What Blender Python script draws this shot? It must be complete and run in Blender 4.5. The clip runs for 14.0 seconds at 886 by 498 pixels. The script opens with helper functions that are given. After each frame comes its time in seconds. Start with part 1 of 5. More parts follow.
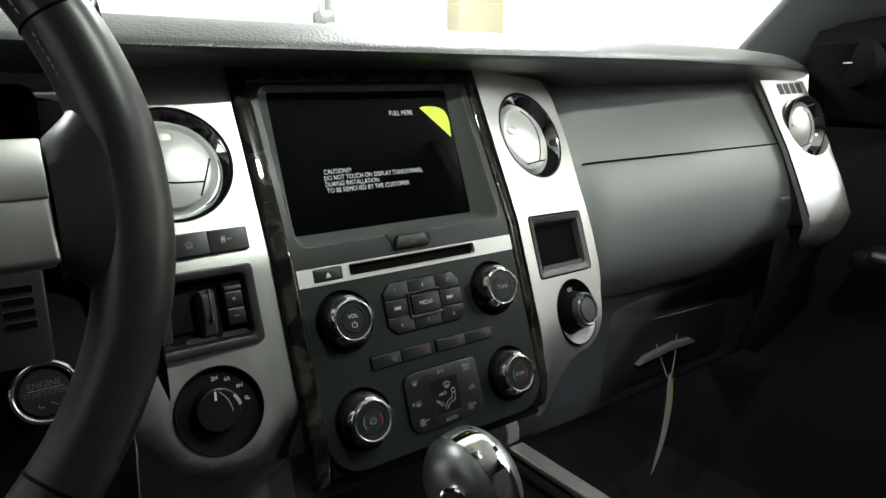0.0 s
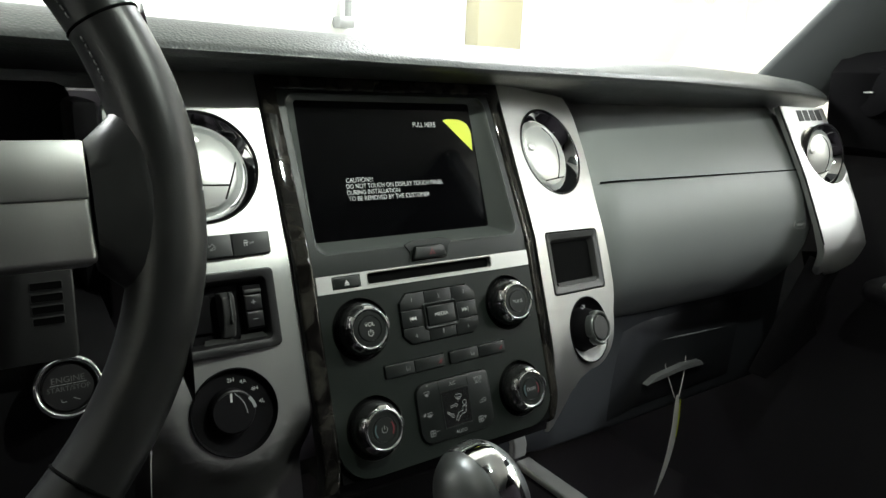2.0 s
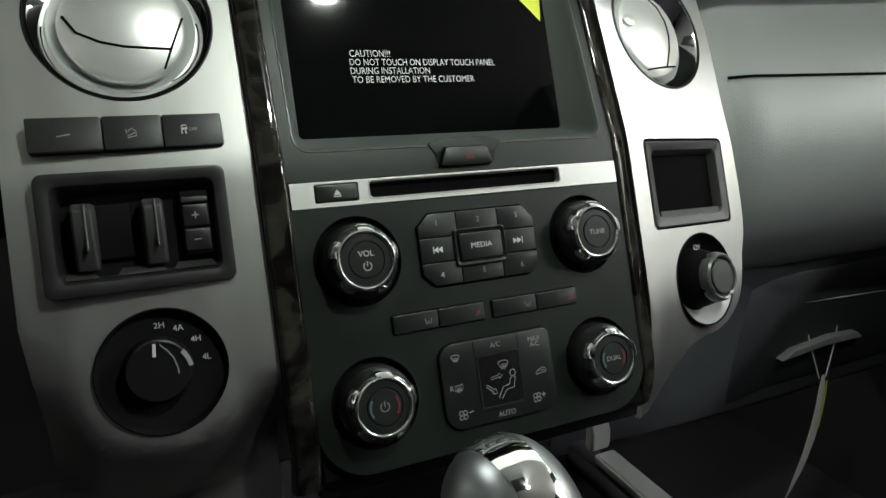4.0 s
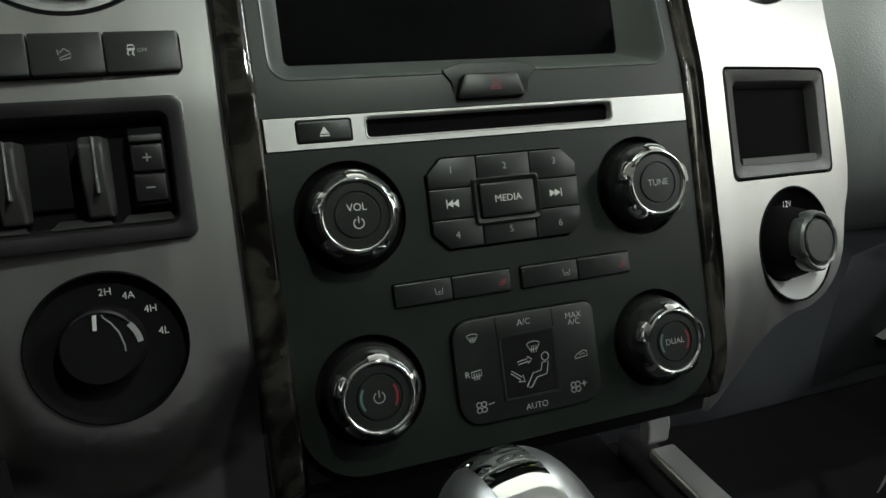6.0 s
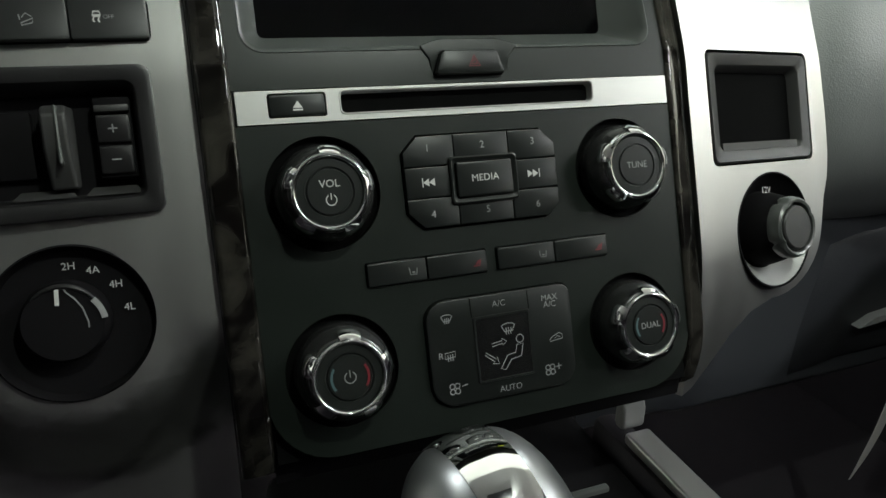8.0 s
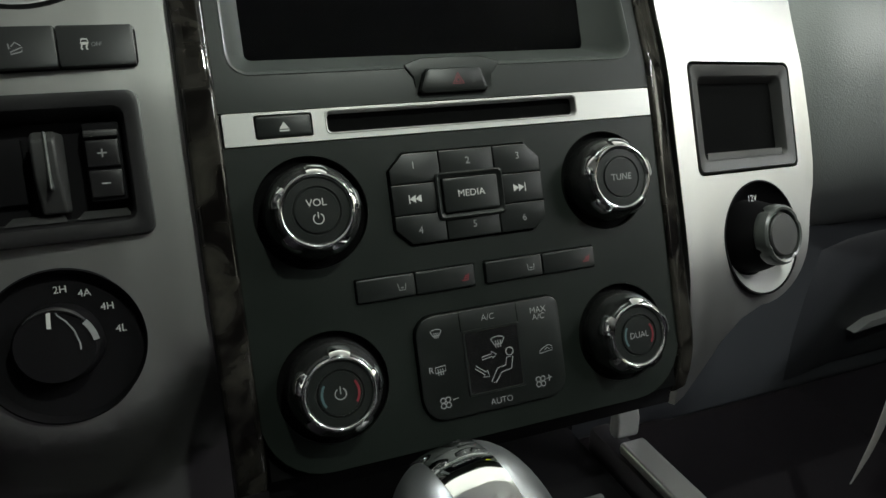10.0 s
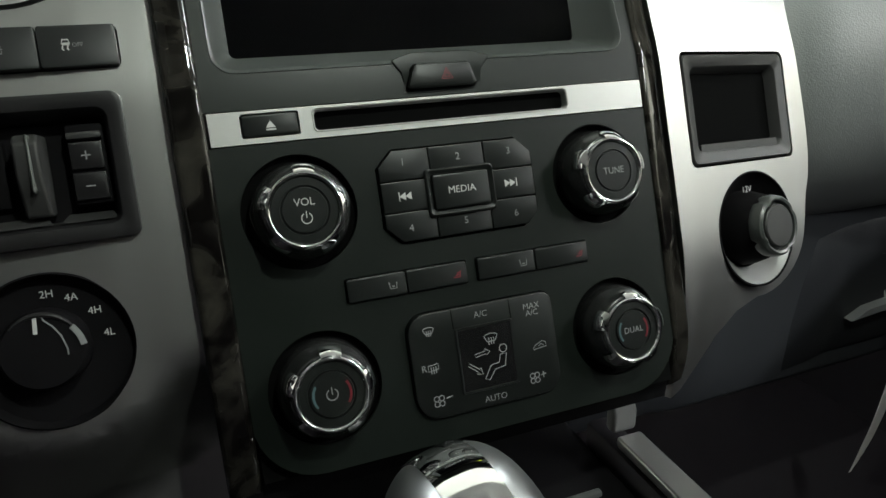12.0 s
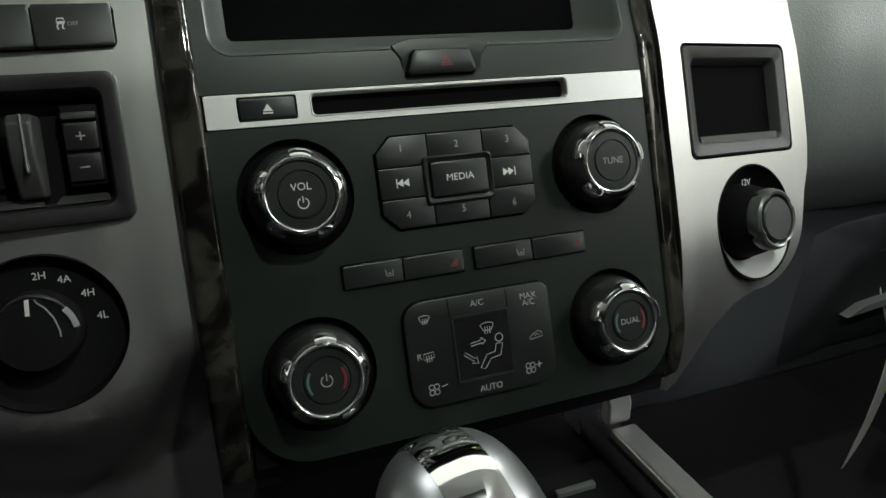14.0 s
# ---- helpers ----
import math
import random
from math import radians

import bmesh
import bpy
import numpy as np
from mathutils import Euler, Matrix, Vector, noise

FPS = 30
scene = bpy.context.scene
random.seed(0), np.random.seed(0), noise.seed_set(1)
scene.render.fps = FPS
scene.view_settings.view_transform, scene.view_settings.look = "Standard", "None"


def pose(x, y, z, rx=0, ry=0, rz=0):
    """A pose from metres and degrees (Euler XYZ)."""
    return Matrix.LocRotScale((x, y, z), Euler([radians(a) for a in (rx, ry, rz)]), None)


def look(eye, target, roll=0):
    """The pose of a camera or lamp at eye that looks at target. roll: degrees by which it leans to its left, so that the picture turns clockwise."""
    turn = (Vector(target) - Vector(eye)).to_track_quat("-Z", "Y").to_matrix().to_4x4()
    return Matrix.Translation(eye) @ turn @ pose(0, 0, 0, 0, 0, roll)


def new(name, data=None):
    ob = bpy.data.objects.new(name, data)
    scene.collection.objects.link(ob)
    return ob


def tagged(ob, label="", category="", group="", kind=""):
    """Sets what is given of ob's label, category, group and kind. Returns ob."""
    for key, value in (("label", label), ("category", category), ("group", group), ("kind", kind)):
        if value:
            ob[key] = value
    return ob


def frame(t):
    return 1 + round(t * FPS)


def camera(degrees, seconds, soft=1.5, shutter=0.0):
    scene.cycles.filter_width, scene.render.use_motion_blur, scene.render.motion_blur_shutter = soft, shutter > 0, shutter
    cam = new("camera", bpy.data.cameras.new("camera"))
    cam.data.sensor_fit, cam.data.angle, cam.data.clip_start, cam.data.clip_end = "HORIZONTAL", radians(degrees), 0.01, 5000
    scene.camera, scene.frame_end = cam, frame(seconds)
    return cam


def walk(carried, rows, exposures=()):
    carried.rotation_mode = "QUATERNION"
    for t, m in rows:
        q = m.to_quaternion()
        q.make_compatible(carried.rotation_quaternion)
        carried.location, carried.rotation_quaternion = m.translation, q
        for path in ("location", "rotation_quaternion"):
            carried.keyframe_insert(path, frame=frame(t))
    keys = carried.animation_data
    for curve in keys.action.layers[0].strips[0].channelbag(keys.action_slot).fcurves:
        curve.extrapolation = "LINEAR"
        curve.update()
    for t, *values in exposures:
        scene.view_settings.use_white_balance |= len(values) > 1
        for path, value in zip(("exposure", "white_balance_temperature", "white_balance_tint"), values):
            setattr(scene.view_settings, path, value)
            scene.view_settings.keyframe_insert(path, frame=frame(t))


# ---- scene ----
cam = camera(66.9, 14.0, soft=1.5)
# The centre stack leans back by 20 degrees; its own axes: x right, y into the dash, z up along the face.
STACK = pose(0, 0, 1.2, -20, 0, 0)
PATH = [
    (0, (-0.316, -0.506, -0.026), (0.816, 1.142, 0.05), -11.6),
    (0.5, (-0.319, -0.501, -0.02), (0.797, 1.158, 0.046), -10.5),
    (1, (-0.321, -0.503, -0.02), (0.792, 1.157, 0.064), -9.9),
    (1.5, (-0.322, -0.506, -0.023), (0.795, 1.15, 0.073), -9.6),
    (2, (-0.326, -0.505, -0.021), (0.791, 1.15, 0.083), -9.0),
    (2.5, (-0.327, -0.51, -0.022), (0.766, 1.158, 0.134), -9.4),
    (3, (-0.309, -0.491, -0.03), (0.737, 1.208, 0.112), -9.6),
    (3.5, (-0.25, -0.437, -0.051), (0.695, 1.326, -0.03), -10.1),
    (3.7, (-0.222, -0.407, -0.054), (0.666, 1.384, -0.012), -8.9),
    (5.8, (-0.138, -0.308, -0.057), (0.465, 1.597, -0.128), -6.9),
    (6, (-0.136, -0.308, -0.058), (0.483, 1.593, -0.116), -7.0),
    (6.5, (-0.132, -0.307, -0.06), (0.508, 1.586, -0.143), -6.4),
    (7, (-0.131, -0.303, -0.063), (0.521, 1.585, -0.171), -5.5),
    (7.5, (-0.131, -0.304, -0.063), (0.526, 1.581, -0.177), -5.5),
    (8, (-0.13, -0.305, -0.062), (0.524, 1.583, -0.165), -6.1),
    (8.2, (-0.131, -0.307, -0.061), (0.513, 1.584, -0.165), -5.9),
    (10.3, (-0.123, -0.311, -0.06), (0.537, 1.576, -0.13), -7.8),
    (10.5, (-0.122, -0.31, -0.059), (0.539, 1.576, -0.143), -8.0),
    (11, (-0.122, -0.31, -0.06), (0.536, 1.577, -0.143), -7.9),
    (11.5, (-0.121, -0.309, -0.06), (0.534, 1.578, -0.155), -8.0),
    (12, (-0.12, -0.309, -0.059), (0.534, 1.579, -0.151), -8.2),
    (12.5, (-0.12, -0.309, -0.059), (0.53, 1.58, -0.153), -8.2),
    (13, (-0.12, -0.309, -0.059), (0.537, 1.578, -0.152), -7.9),
    (13.5, (-0.12, -0.308, -0.06), (0.544, 1.576, -0.158), -7.6),
    (14, (-0.12, -0.307, -0.062), (0.541, 1.577, -0.173), -7.4),
]
walk(cam, [(t, STACK @ look(eye, target, roll)) for t, eye, target, roll in PATH],
     exposures=[(0.0, 0.30), (3.0, 0.26), (5.8, 0.08), (14.0, 0.08)])

# ---- light ----
world = bpy.data.worlds.new("world")
scene.world = world
world.use_nodes = True
world.node_tree.nodes["Background"].inputs[0].default_value = (0.75, 0.8, 0.85, 1)
world.node_tree.nodes["Background"].inputs[1].default_value = 0.08


def area_lamp(name, x, y, z, sx, sy, watts, colour=(0.93, 0.98, 0.97)):
    data = bpy.data.lights.new(name, "AREA")
    data.shape, data.size, data.size_y, data.energy, data.color = "RECTANGLE", sx, sy, watts, colour
    ob = new(name, data)
    ob.matrix_world = pose(x, y, z)
    return ob


MAP_LAMP = (0.150, -0.466)
# The map lamp is angled towards the dash and throws a beam.
MAP_AIM = look((MAP_LAMP[0], MAP_LAMP[1], 1.868), (0.06, 0.25, 1.46))
glow = tagged(area_lamp("map_lamp_glow", 0, 0, 0, 0.036, 0.030, 2.2, (0.90, 1.0, 0.90)), "white light of the lit map lamp", "lamp")
glow.matrix_world = MAP_AIM
glow.data.spread = radians(120)
LAMPS = [(-2.0, 2.4), (2.6, 2.4), (0.1, -5.4), (3.6, -0.9), (5.6, -0.9), (4.4, -3.9)]
for lx, ly in LAMPS:
    tagged(area_lamp("tube_glow", lx, ly, 3.86, 0.3, 2.2, 255 if lx < 3 else 188), "white light of a ceiling tube fixture", "lamp")

# ---- materials ----
def material(name, colour, rough=0.5, metal=0.0, grain=0.0, grain_scale=800.0, vary=0.0, vary_scale=30.0,
             coat=0.0, spec=0.5, stretch=(1, 1, 1), rough_vary=0.0, cells=False, depth=0.0003):
    """A principled material with colour variation and fine relief, in object space (metres)."""
    m = bpy.data.materials.new(name)
    m.use_nodes = True
    nt = m.node_tree
    b = nt.nodes["Principled BSDF"]
    b.inputs["Base Color"].default_value = (*colour, 1)
    b.inputs["Roughness"].default_value = rough
    b.inputs["Metallic"].default_value = metal
    b.inputs["Specular IOR Level"].default_value = spec
    b.inputs["Coat Weight"].default_value = coat
    b.inputs["Coat Roughness"].default_value = 0.03
    co = nt.nodes.new("ShaderNodeTexCoord")
    mp = nt.nodes.new("ShaderNodeMapping")
    mp.inputs["Scale"].default_value = stretch
    nt.links.new(co.outputs["Object"], mp.inputs["Vector"])
    if vary > 0 or rough_vary > 0:
        n = nt.nodes.new("ShaderNodeTexNoise")
        n.inputs["Scale"].default_value = vary_scale
        n.inputs["Detail"].default_value = 6
        n.inputs["Roughness"].default_value = 0.65
        nt.links.new(mp.outputs["Vector"], n.inputs["Vector"])
        if vary > 0:
            mix = nt.nodes.new("ShaderNodeMix")
            mix.data_type = "RGBA"
            mix.inputs["A"].default_value = (*[c * (1 - vary) for c in colour], 1)
            mix.inputs["B"].default_value = (*[min(1, c * (1 + vary)) for c in colour], 1)
            nt.links.new(n.outputs["Fac"], mix.inputs["Factor"])
            nt.links.new(mix.outputs["Result"], b.inputs["Base Color"])
        if rough_vary > 0:
            mr = nt.nodes.new("ShaderNodeMapRange")
            mr.inputs["From Min"].default_value, mr.inputs["From Max"].default_value = 0.3, 0.7
            mr.inputs["To Min"].default_value, mr.inputs["To Max"].default_value = rough - rough_vary, rough + rough_vary
            nt.links.new(n.outputs["Fac"], mr.inputs["Value"])
            nt.links.new(mr.outputs["Result"], b.inputs["Roughness"])
    if grain > 0:
        if cells:
            g = nt.nodes.new("ShaderNodeTexVoronoi")
            g.feature = "SMOOTH_F1"
            g.inputs["Smoothness"].default_value = 0.35
            out = g.outputs["Distance"]
        else:
            g = nt.nodes.new("ShaderNodeTexNoise")
            g.inputs["Detail"].default_value = 3
            out = g.outputs["Fac"]
        g.inputs["Scale"].default_value = grain_scale
        nt.links.new(mp.outputs["Vector"], g.inputs["Vector"])
        bump = nt.nodes.new("ShaderNodeBump")
        bump.inputs["Strength"].default_value = grain
        bump.inputs["Distance"].default_value = depth
        nt.links.new(out, bump.inputs["Height"])
        nt.links.new(bump.outputs["Normal"], b.inputs["Normal"])
    return m


def wood_material():
    """Dark lacquered burl under a clear coat."""
    m = material("burl_wood", (0.05, 0.042, 0.034), rough=0.5, coat=1.0, spec=0.0)
    nt = m.node_tree
    b = nt.nodes["Principled BSDF"]
    co, n, ramp = nt.nodes.new("ShaderNodeTexCoord"), nt.nodes.new("ShaderNodeTexNoise"), nt.nodes.new("ShaderNodeValToRGB")
    n.inputs["Scale"].default_value, n.inputs["Detail"].default_value, n.inputs["Distortion"].default_value = 38, 8, 1.4
    ramp.color_ramp.elements[0].position, ramp.color_ramp.elements[0].color = 0.40, (0.0035, 0.0030, 0.0027, 1)
    ramp.color_ramp.elements[1].position, ramp.color_ramp.elements[1].color = 0.70, (0.040, 0.037, 0.031, 1)
    nt.links.new(co.outputs["Object"], n.inputs["Vector"])
    nt.links.new(n.outputs["Fac"], ramp.inputs["Fac"])
    nt.links.new(ramp.outputs["Color"], b.inputs["Base Color"])
    return m


def glass_material(name, tint=(1, 1, 1), rough=0.0):
    m = bpy.data.materials.new(name)
    m.use_nodes = True
    nt = m.node_tree
    for n in list(nt.nodes):
        nt.nodes.remove(n)
    out, mix = nt.nodes.new("ShaderNodeOutputMaterial"), nt.nodes.new("ShaderNodeMixShader")
    clear, gloss, fres = nt.nodes.new("ShaderNodeBsdfTransparent"), nt.nodes.new("ShaderNodeBsdfGlossy"), nt.nodes.new("ShaderNodeFresnel")
    clear.inputs["Color"].default_value = (*tint, 1)
    gloss.inputs["Roughness"].default_value = rough
    fres.inputs["IOR"].default_value = 1.3
    nt.links.new(fres.outputs[0], mix.inputs[0])
    nt.links.new(clear.outputs[0], mix.inputs[1])
    nt.links.new(gloss.outputs[0], mix.inputs[2])
    nt.links.new(mix.outputs[0], out.inputs[0])
    return m


def glow_material(name, colour, strength):
    m = bpy.data.materials.new(name)
    m.use_nodes = True
    b = m.node_tree.nodes["Principled BSDF"]
    b.inputs["Base Color"].default_value = (0.8, 0.8, 0.8, 1)
    b.inputs["Emission Color"].default_value = (*colour, 1)
    b.inputs["Emission Strength"].default_value = strength
    return m


SILVER = material("satin_silver_paint", (0.51, 0.512, 0.498), 0.40, 1.0, 0.06, 2500, 0.04, 60, stretch=(1, 1, 0.05), rough_vary=0.04)
SILVER_BAR = material("brushed_silver_bar", (0.56, 0.56, 0.54), 0.42, 0.6, 0.05, 2000, 0.04, 200, stretch=(0.05, 1, 1))
CHROME = material("chrome", (0.88, 0.89, 0.90), 0.045, 1.0, vary=0.03, vary_scale=120)
CHARCOAL = material("charcoal_faceplate", (0.0066, 0.0096, 0.0074), 0.42, 0, 0.12, 4000, 0.12, 25, spec=0.32, rough_vary=0.05, depth=0.0001)
BEZEL = material("charcoal_bezel", (0.075, 0.081, 0.077), 0.30, 0, 0.05, 3000)
BLACK = material("black_plastic", (0.013, 0.0125, 0.013), 0.36, 0, 0.1, 2500, 0.2, 40, rough_vary=0.08, depth=0.0001)
BUTTON = material("rubber_button", (0.0095, 0.0112, 0.0102), 0.40, 0, 0.1, 5000, 0.12, 60, spec=0.34, depth=0.0001)
PAD = material("grained_dash_vinyl", (0.085, 0.090, 0.090), 0.38, 0, 0.6, 420, 0.12, 20, cells=True, depth=0.0007, rough_vary=0.06)
PANEL = material("grey_soft_panel", (0.225, 0.236, 0.233), 0.42, 0, 0.40, 900, 0.08, 14, cells=True, depth=0.0004, rough_vary=0.05)
SCOOP = material("grey_scoop_paint", (0.30, 0.30, 0.295), 0.45, 0.4, 0.06, 2500, 0.04, 60)
LATCH_GREY = material("grey_latch_plastic", (0.20, 0.20, 0.205), 0.5, 0, 0.15, 1500, 0.1, 60, depth=0.0002)
# Darker copy of KNEE; the shade over the glove box is in its colour.
KNEE_SHADED = material("shaded_knee_trim", (0.029, 0.030, 0.034), 0.5, 0, 0.3, 900, 0.1, 12, spec=0.25, cells=True, depth=0.0003)
KNEE = material("blue_grey_knee_trim", (0.034, 0.036, 0.041), 0.5, 0, 0.3, 900, 0.1, 12, cells=True, depth=0.0003)
LEATHER = material("black_leather", (0.015, 0.0152, 0.015), 0.38, 0, 0.12, 1500, 0.12, 30, cells=True, depth=0.0002, rough_vary=0.06)
LEATHER_GREY = material("grey_satin_grip", (0.25, 0.26, 0.262), 0.36, 0.9, 0.1, 900, 0.08, 40, cells=True, depth=0.0001, rough_vary=0.05)
WOOD = wood_material()
SCREEN = material("screen_glass", (0.0018, 0.0018, 0.0022), 0.05, 0, spec=0.18, vary=0.3, vary_scale=9)
GLOSS_BLACK = material("gloss_black_plastic", (0.008, 0.008, 0.008), 0.22, 0, vary=0.15, vary_scale=40, rough_vary=0.05)
TEXT_FILM = material("film_print", (0.62, 0.62, 0.61), 0.6, vary=0.12, vary_scale=900)
SWITCH = material("charcoal_switch", (0.024, 0.0255, 0.025), 0.42, 0, 0.1, 4000, 0.1, 60, depth=0.0001)
SMOKED = material("smoked_chrome", (0.09, 0.09, 0.09), 0.22, 0.8, vary=0.1, vary_scale=60, rough_vary=0.04)
BALL = material("silver_ball_paint", (0.80, 0.80, 0.78), 0.36, 0.6, 0.04, 2500, 0.03, 60)
FRAME_GREY = material("grey_display_frame", (0.032, 0.032, 0.031), 0.5, 0, 0.15, 3000, 0.08, 60, depth=0.0001)
# Near-black colour for the shade in gaps, slots and wells; the small display too.
VOID = material("shade_and_display_black", (0.003, 0.003, 0.003), 0.9, spec=0.05)
INK = material("white_print", (0.55, 0.55, 0.53), 0.6, vary=0.15, vary_scale=900)
INK_DIM = material("grey_print", (0.26, 0.265, 0.265), 0.6, vary=0.15, vary_scale=900)
INK_FAINT = material("faint_print", (0.11, 0.11, 0.11), 0.6, vary=0.15, vary_scale=900)
GRILLE_GREY = material("grille_grey_plastic", (0.022, 0.022, 0.022), 0.5, 0, 0.15, 1500, 0.15, 40, depth=0.0002)
RED_INK = material("red_print", (0.15, 0.010, 0.017), 0.5)
BLUE_INK = material("blue_print", (0.065, 0.115, 0.125), 0.5)
YELLOW = material("yellow_pull_tab", (0.72, 0.78, 0.03), 0.45, vary=0.06, vary_scale=60)
PAPER = material("tag_paper", (0.72, 0.70, 0.68), 0.7, grain=0.1, grain_scale=900, vary=0.05, vary_scale=60)
STITCH = material("grey_thread", (0.22, 0.22, 0.21), 0.8, vary=0.2, vary_scale=900)
GREY_TRIM = material("grey_pillar_trim", (0.115, 0.122, 0.122), 0.6, 0, 0.3, 900, 0.08, 10, depth=0.0003)
SILL_GREY = material("grey_door_sill", (0.075, 0.080, 0.079), 0.5, 0, 0.3, 900, 0.1, 10, depth=0.0003)
DARK_TRIM = material("dark_cabin_trim", (0.021, 0.018, 0.022), 0.55, 0, 0.3, 900, 0.15, 10, depth=0.0003)
CARPET = material("black_carpet", (0.020, 0.0155, 0.0205), 0.95, 0, 0.8, 700, 0.3, 30, depth=0.002)
WALL_WHITE = material("white_wall_paint", (0.77, 0.77, 0.74), 0.7, 0, 0.15, 60, 0.03, 1.2, depth=0.003)
WALL_CREAM = material("cream_wall_paint", (0.64, 0.62, 0.54), 0.7, 0, 0.15, 60, 0.03, 1.2, depth=0.003)
POST_TAN = material("tan_painted_post", (0.29, 0.255, 0.165), 0.55, 0, 0.1, 40, 0.08, 3, depth=0.002)
CONCRETE = material("grey_concrete", (0.48, 0.47, 0.44), 0.7, 0, 0.3, 50, 0.15, 1.5, depth=0.003)
STEEL = material("grey_steel", (0.25, 0.25, 0.25), 0.4, 0.8, vary=0.1, vary_scale=20)
HEADLINER = material("grey_headliner_cloth", (0.74, 0.735, 0.71), 0.9, 0, 0.3, 1200, 0.06, 8, depth=0.0005)
GLASS = glass_material("clear_glass", (0.93, 0.96, 0.95))
LAMP_LENS = glow_material("lamp_lens", (1.0, 0.97, 0.92), 40.0)
MATT_BLACK = material("matt_black_plastic", (0.0075, 0.0070, 0.0078), 0.7, 0, 0.2, 1200, 0.2, 20, spec=0.06, depth=0.0003)
TUBE = glow_material("fluorescent_diffuser", (0.92, 0.96, 1.0), 9.0)


# ---- mesh helpers ----
def finish(name, bm, mat, parent=None, label="", sharp=35, bevel=0.0, segments=2, smooth=True):
    bmesh.ops.recalc_face_normals(bm, faces=bm.faces)
    mesh = bpy.data.meshes.new(name)
    bm.to_mesh(mesh)
    bm.free()
    mesh.materials.append(mat)
    if smooth:
        for p in mesh.polygons:
            p.use_smooth = True
        mesh.set_sharp_from_angle(angle=radians(sharp))
    ob = new(name, mesh)
    if parent is not None:
        ob.parent = parent
    if label:
        ob["label"] = label
    if bevel > 0:
        b = ob.modifiers.new("bevel", "BEVEL")
        b.width, b.segments, b.limit_method, b.angle_limit, b.harden_normals = bevel, segments, "ANGLE", radians(40), True
    return ob


def part(name, bm, mat, parent, label="", **k):
    return finish(name, bm, mat, parent, label, **k)


def thing(name, label, category, m=None, group="", kind=""):
    ob = new(name)
    ob.empty_display_size = 0.02
    if m is not None:
        ob.matrix_world = m
    return tagged(ob, label, category, group, kind)


def block(x0, x1, y0, y1, z0, z1, bev=0.0, seg=2):
    bm = bmesh.new()
    bmesh.ops.create_cube(bm, size=1)
    bmesh.ops.scale(bm, vec=(x1 - x0, y1 - y0, z1 - z0), verts=bm.verts)
    bmesh.ops.translate(bm, vec=((x0 + x1) / 2, (y0 + y1) / 2, (z0 + z1) / 2), verts=bm.verts)
    if bev > 0:
        bmesh.ops.bevel(bm, geom=bm.edges[:], offset=bev, segments=seg, profile=0.5, affect="EDGES")
    return bm


def rrect(x0, x1, z0, z1, r, n=5):
    """A rounded rectangle in x and z, anticlockwise. r: one radius or four (bottom left, bottom right, top right, top left)."""
    rs = r if isinstance(r, tuple) else (r, r, r, r)
    pts = []
    for (cx, cz, a0), q in zip(((x0, z0, 180), (x1, z0, 270), (x1, z1, 0), (x0, z1, 90)), rs):
        q = max(q, 1e-5)
        ox, oz = (cx + q if cx == x0 else cx - q), (cz + q if cz == z0 else cz - q)
        for i in range(n + 1):
            a = radians(a0 + 90 * i / n)
            pts.append((ox + q * math.cos(a), oz + q * math.sin(a)))
    return pts


def ring(cx, cz, r, n=48):
    return [(cx + r * math.cos(2 * math.pi * i / n), cz + r * math.sin(2 * math.pi * i / n)) for i in range(n)]


def plate(outer, holes=(), depth=lambda x, z: 0.0, thick=0.003, cuts_x=(), cuts_z=()):
    """A plate with holes, its face at y = depth(x, z), thick metres deep."""
    bm = bmesh.new()
    for loop in (outer, *holes):
        vs = [bm.verts.new((x, 0, z)) for x, z in loop]
        for i in range(len(vs)):
            bm.edges.new((vs[i - 1], vs[i]))
    bmesh.ops.triangle_fill(bm, use_beauty=True, edges=bm.edges[:], normal=(0, -1, 0))
    for axis, cuts in ((0, cuts_x), (2, cuts_z)):
        for c in cuts:
            co, no = [0, 0, 0], [0, 0, 0]
            co[axis], no[axis] = c, 1
            bmesh.ops.bisect_plane(bm, geom=bm.verts[:] + bm.edges[:] + bm.faces[:], plane_co=co, plane_no=no, dist=1e-6)
    rim = [e for e in bm.edges if e.is_boundary]
    back = bmesh.ops.extrude_edge_only(bm, edges=rim)
    new_verts = {v for v in back["geom"] if isinstance(v, bmesh.types.BMVert)}
    for v in bm.verts:
        v.co.y = depth(v.co.x, v.co.z) + (thick if v in new_verts else 0)
    return bm


def loft(loops, closed=True, cap_first=False, cap_last=False, wrap=False):
    """Skin over loops of equally many 3D points."""
    bm = bmesh.new()
    rows = [[bm.verts.new(p) for p in loop] for loop in loops]
    n = len(rows[0])
    pairs = list(zip(rows, rows[1:])) + ([(rows[-1], rows[0])] if wrap else [])
    for a, b in pairs:
        for i in range(n if closed else n - 1):
            j = (i + 1) % n
            bm.faces.new((a[i], a[j], b[j], b[i]))
    if cap_first:
        bm.faces.new(rows[0][::-1])
    if cap_last:
        bm.faces.new(rows[-1])
    return bm


def lathe(profile, cx=0.0, cz=0.0, n=48, cap=True):
    """A body turned about the y direction through (cx, cz); profile: radius and y, from the back to the front."""
    return loft([[(cx + r * math.cos(2 * math.pi * i / n), y, cz + r * math.sin(2 * math.pi * i / n)) for i in range(n)]
                 for r, y in profile], True, False, cap)


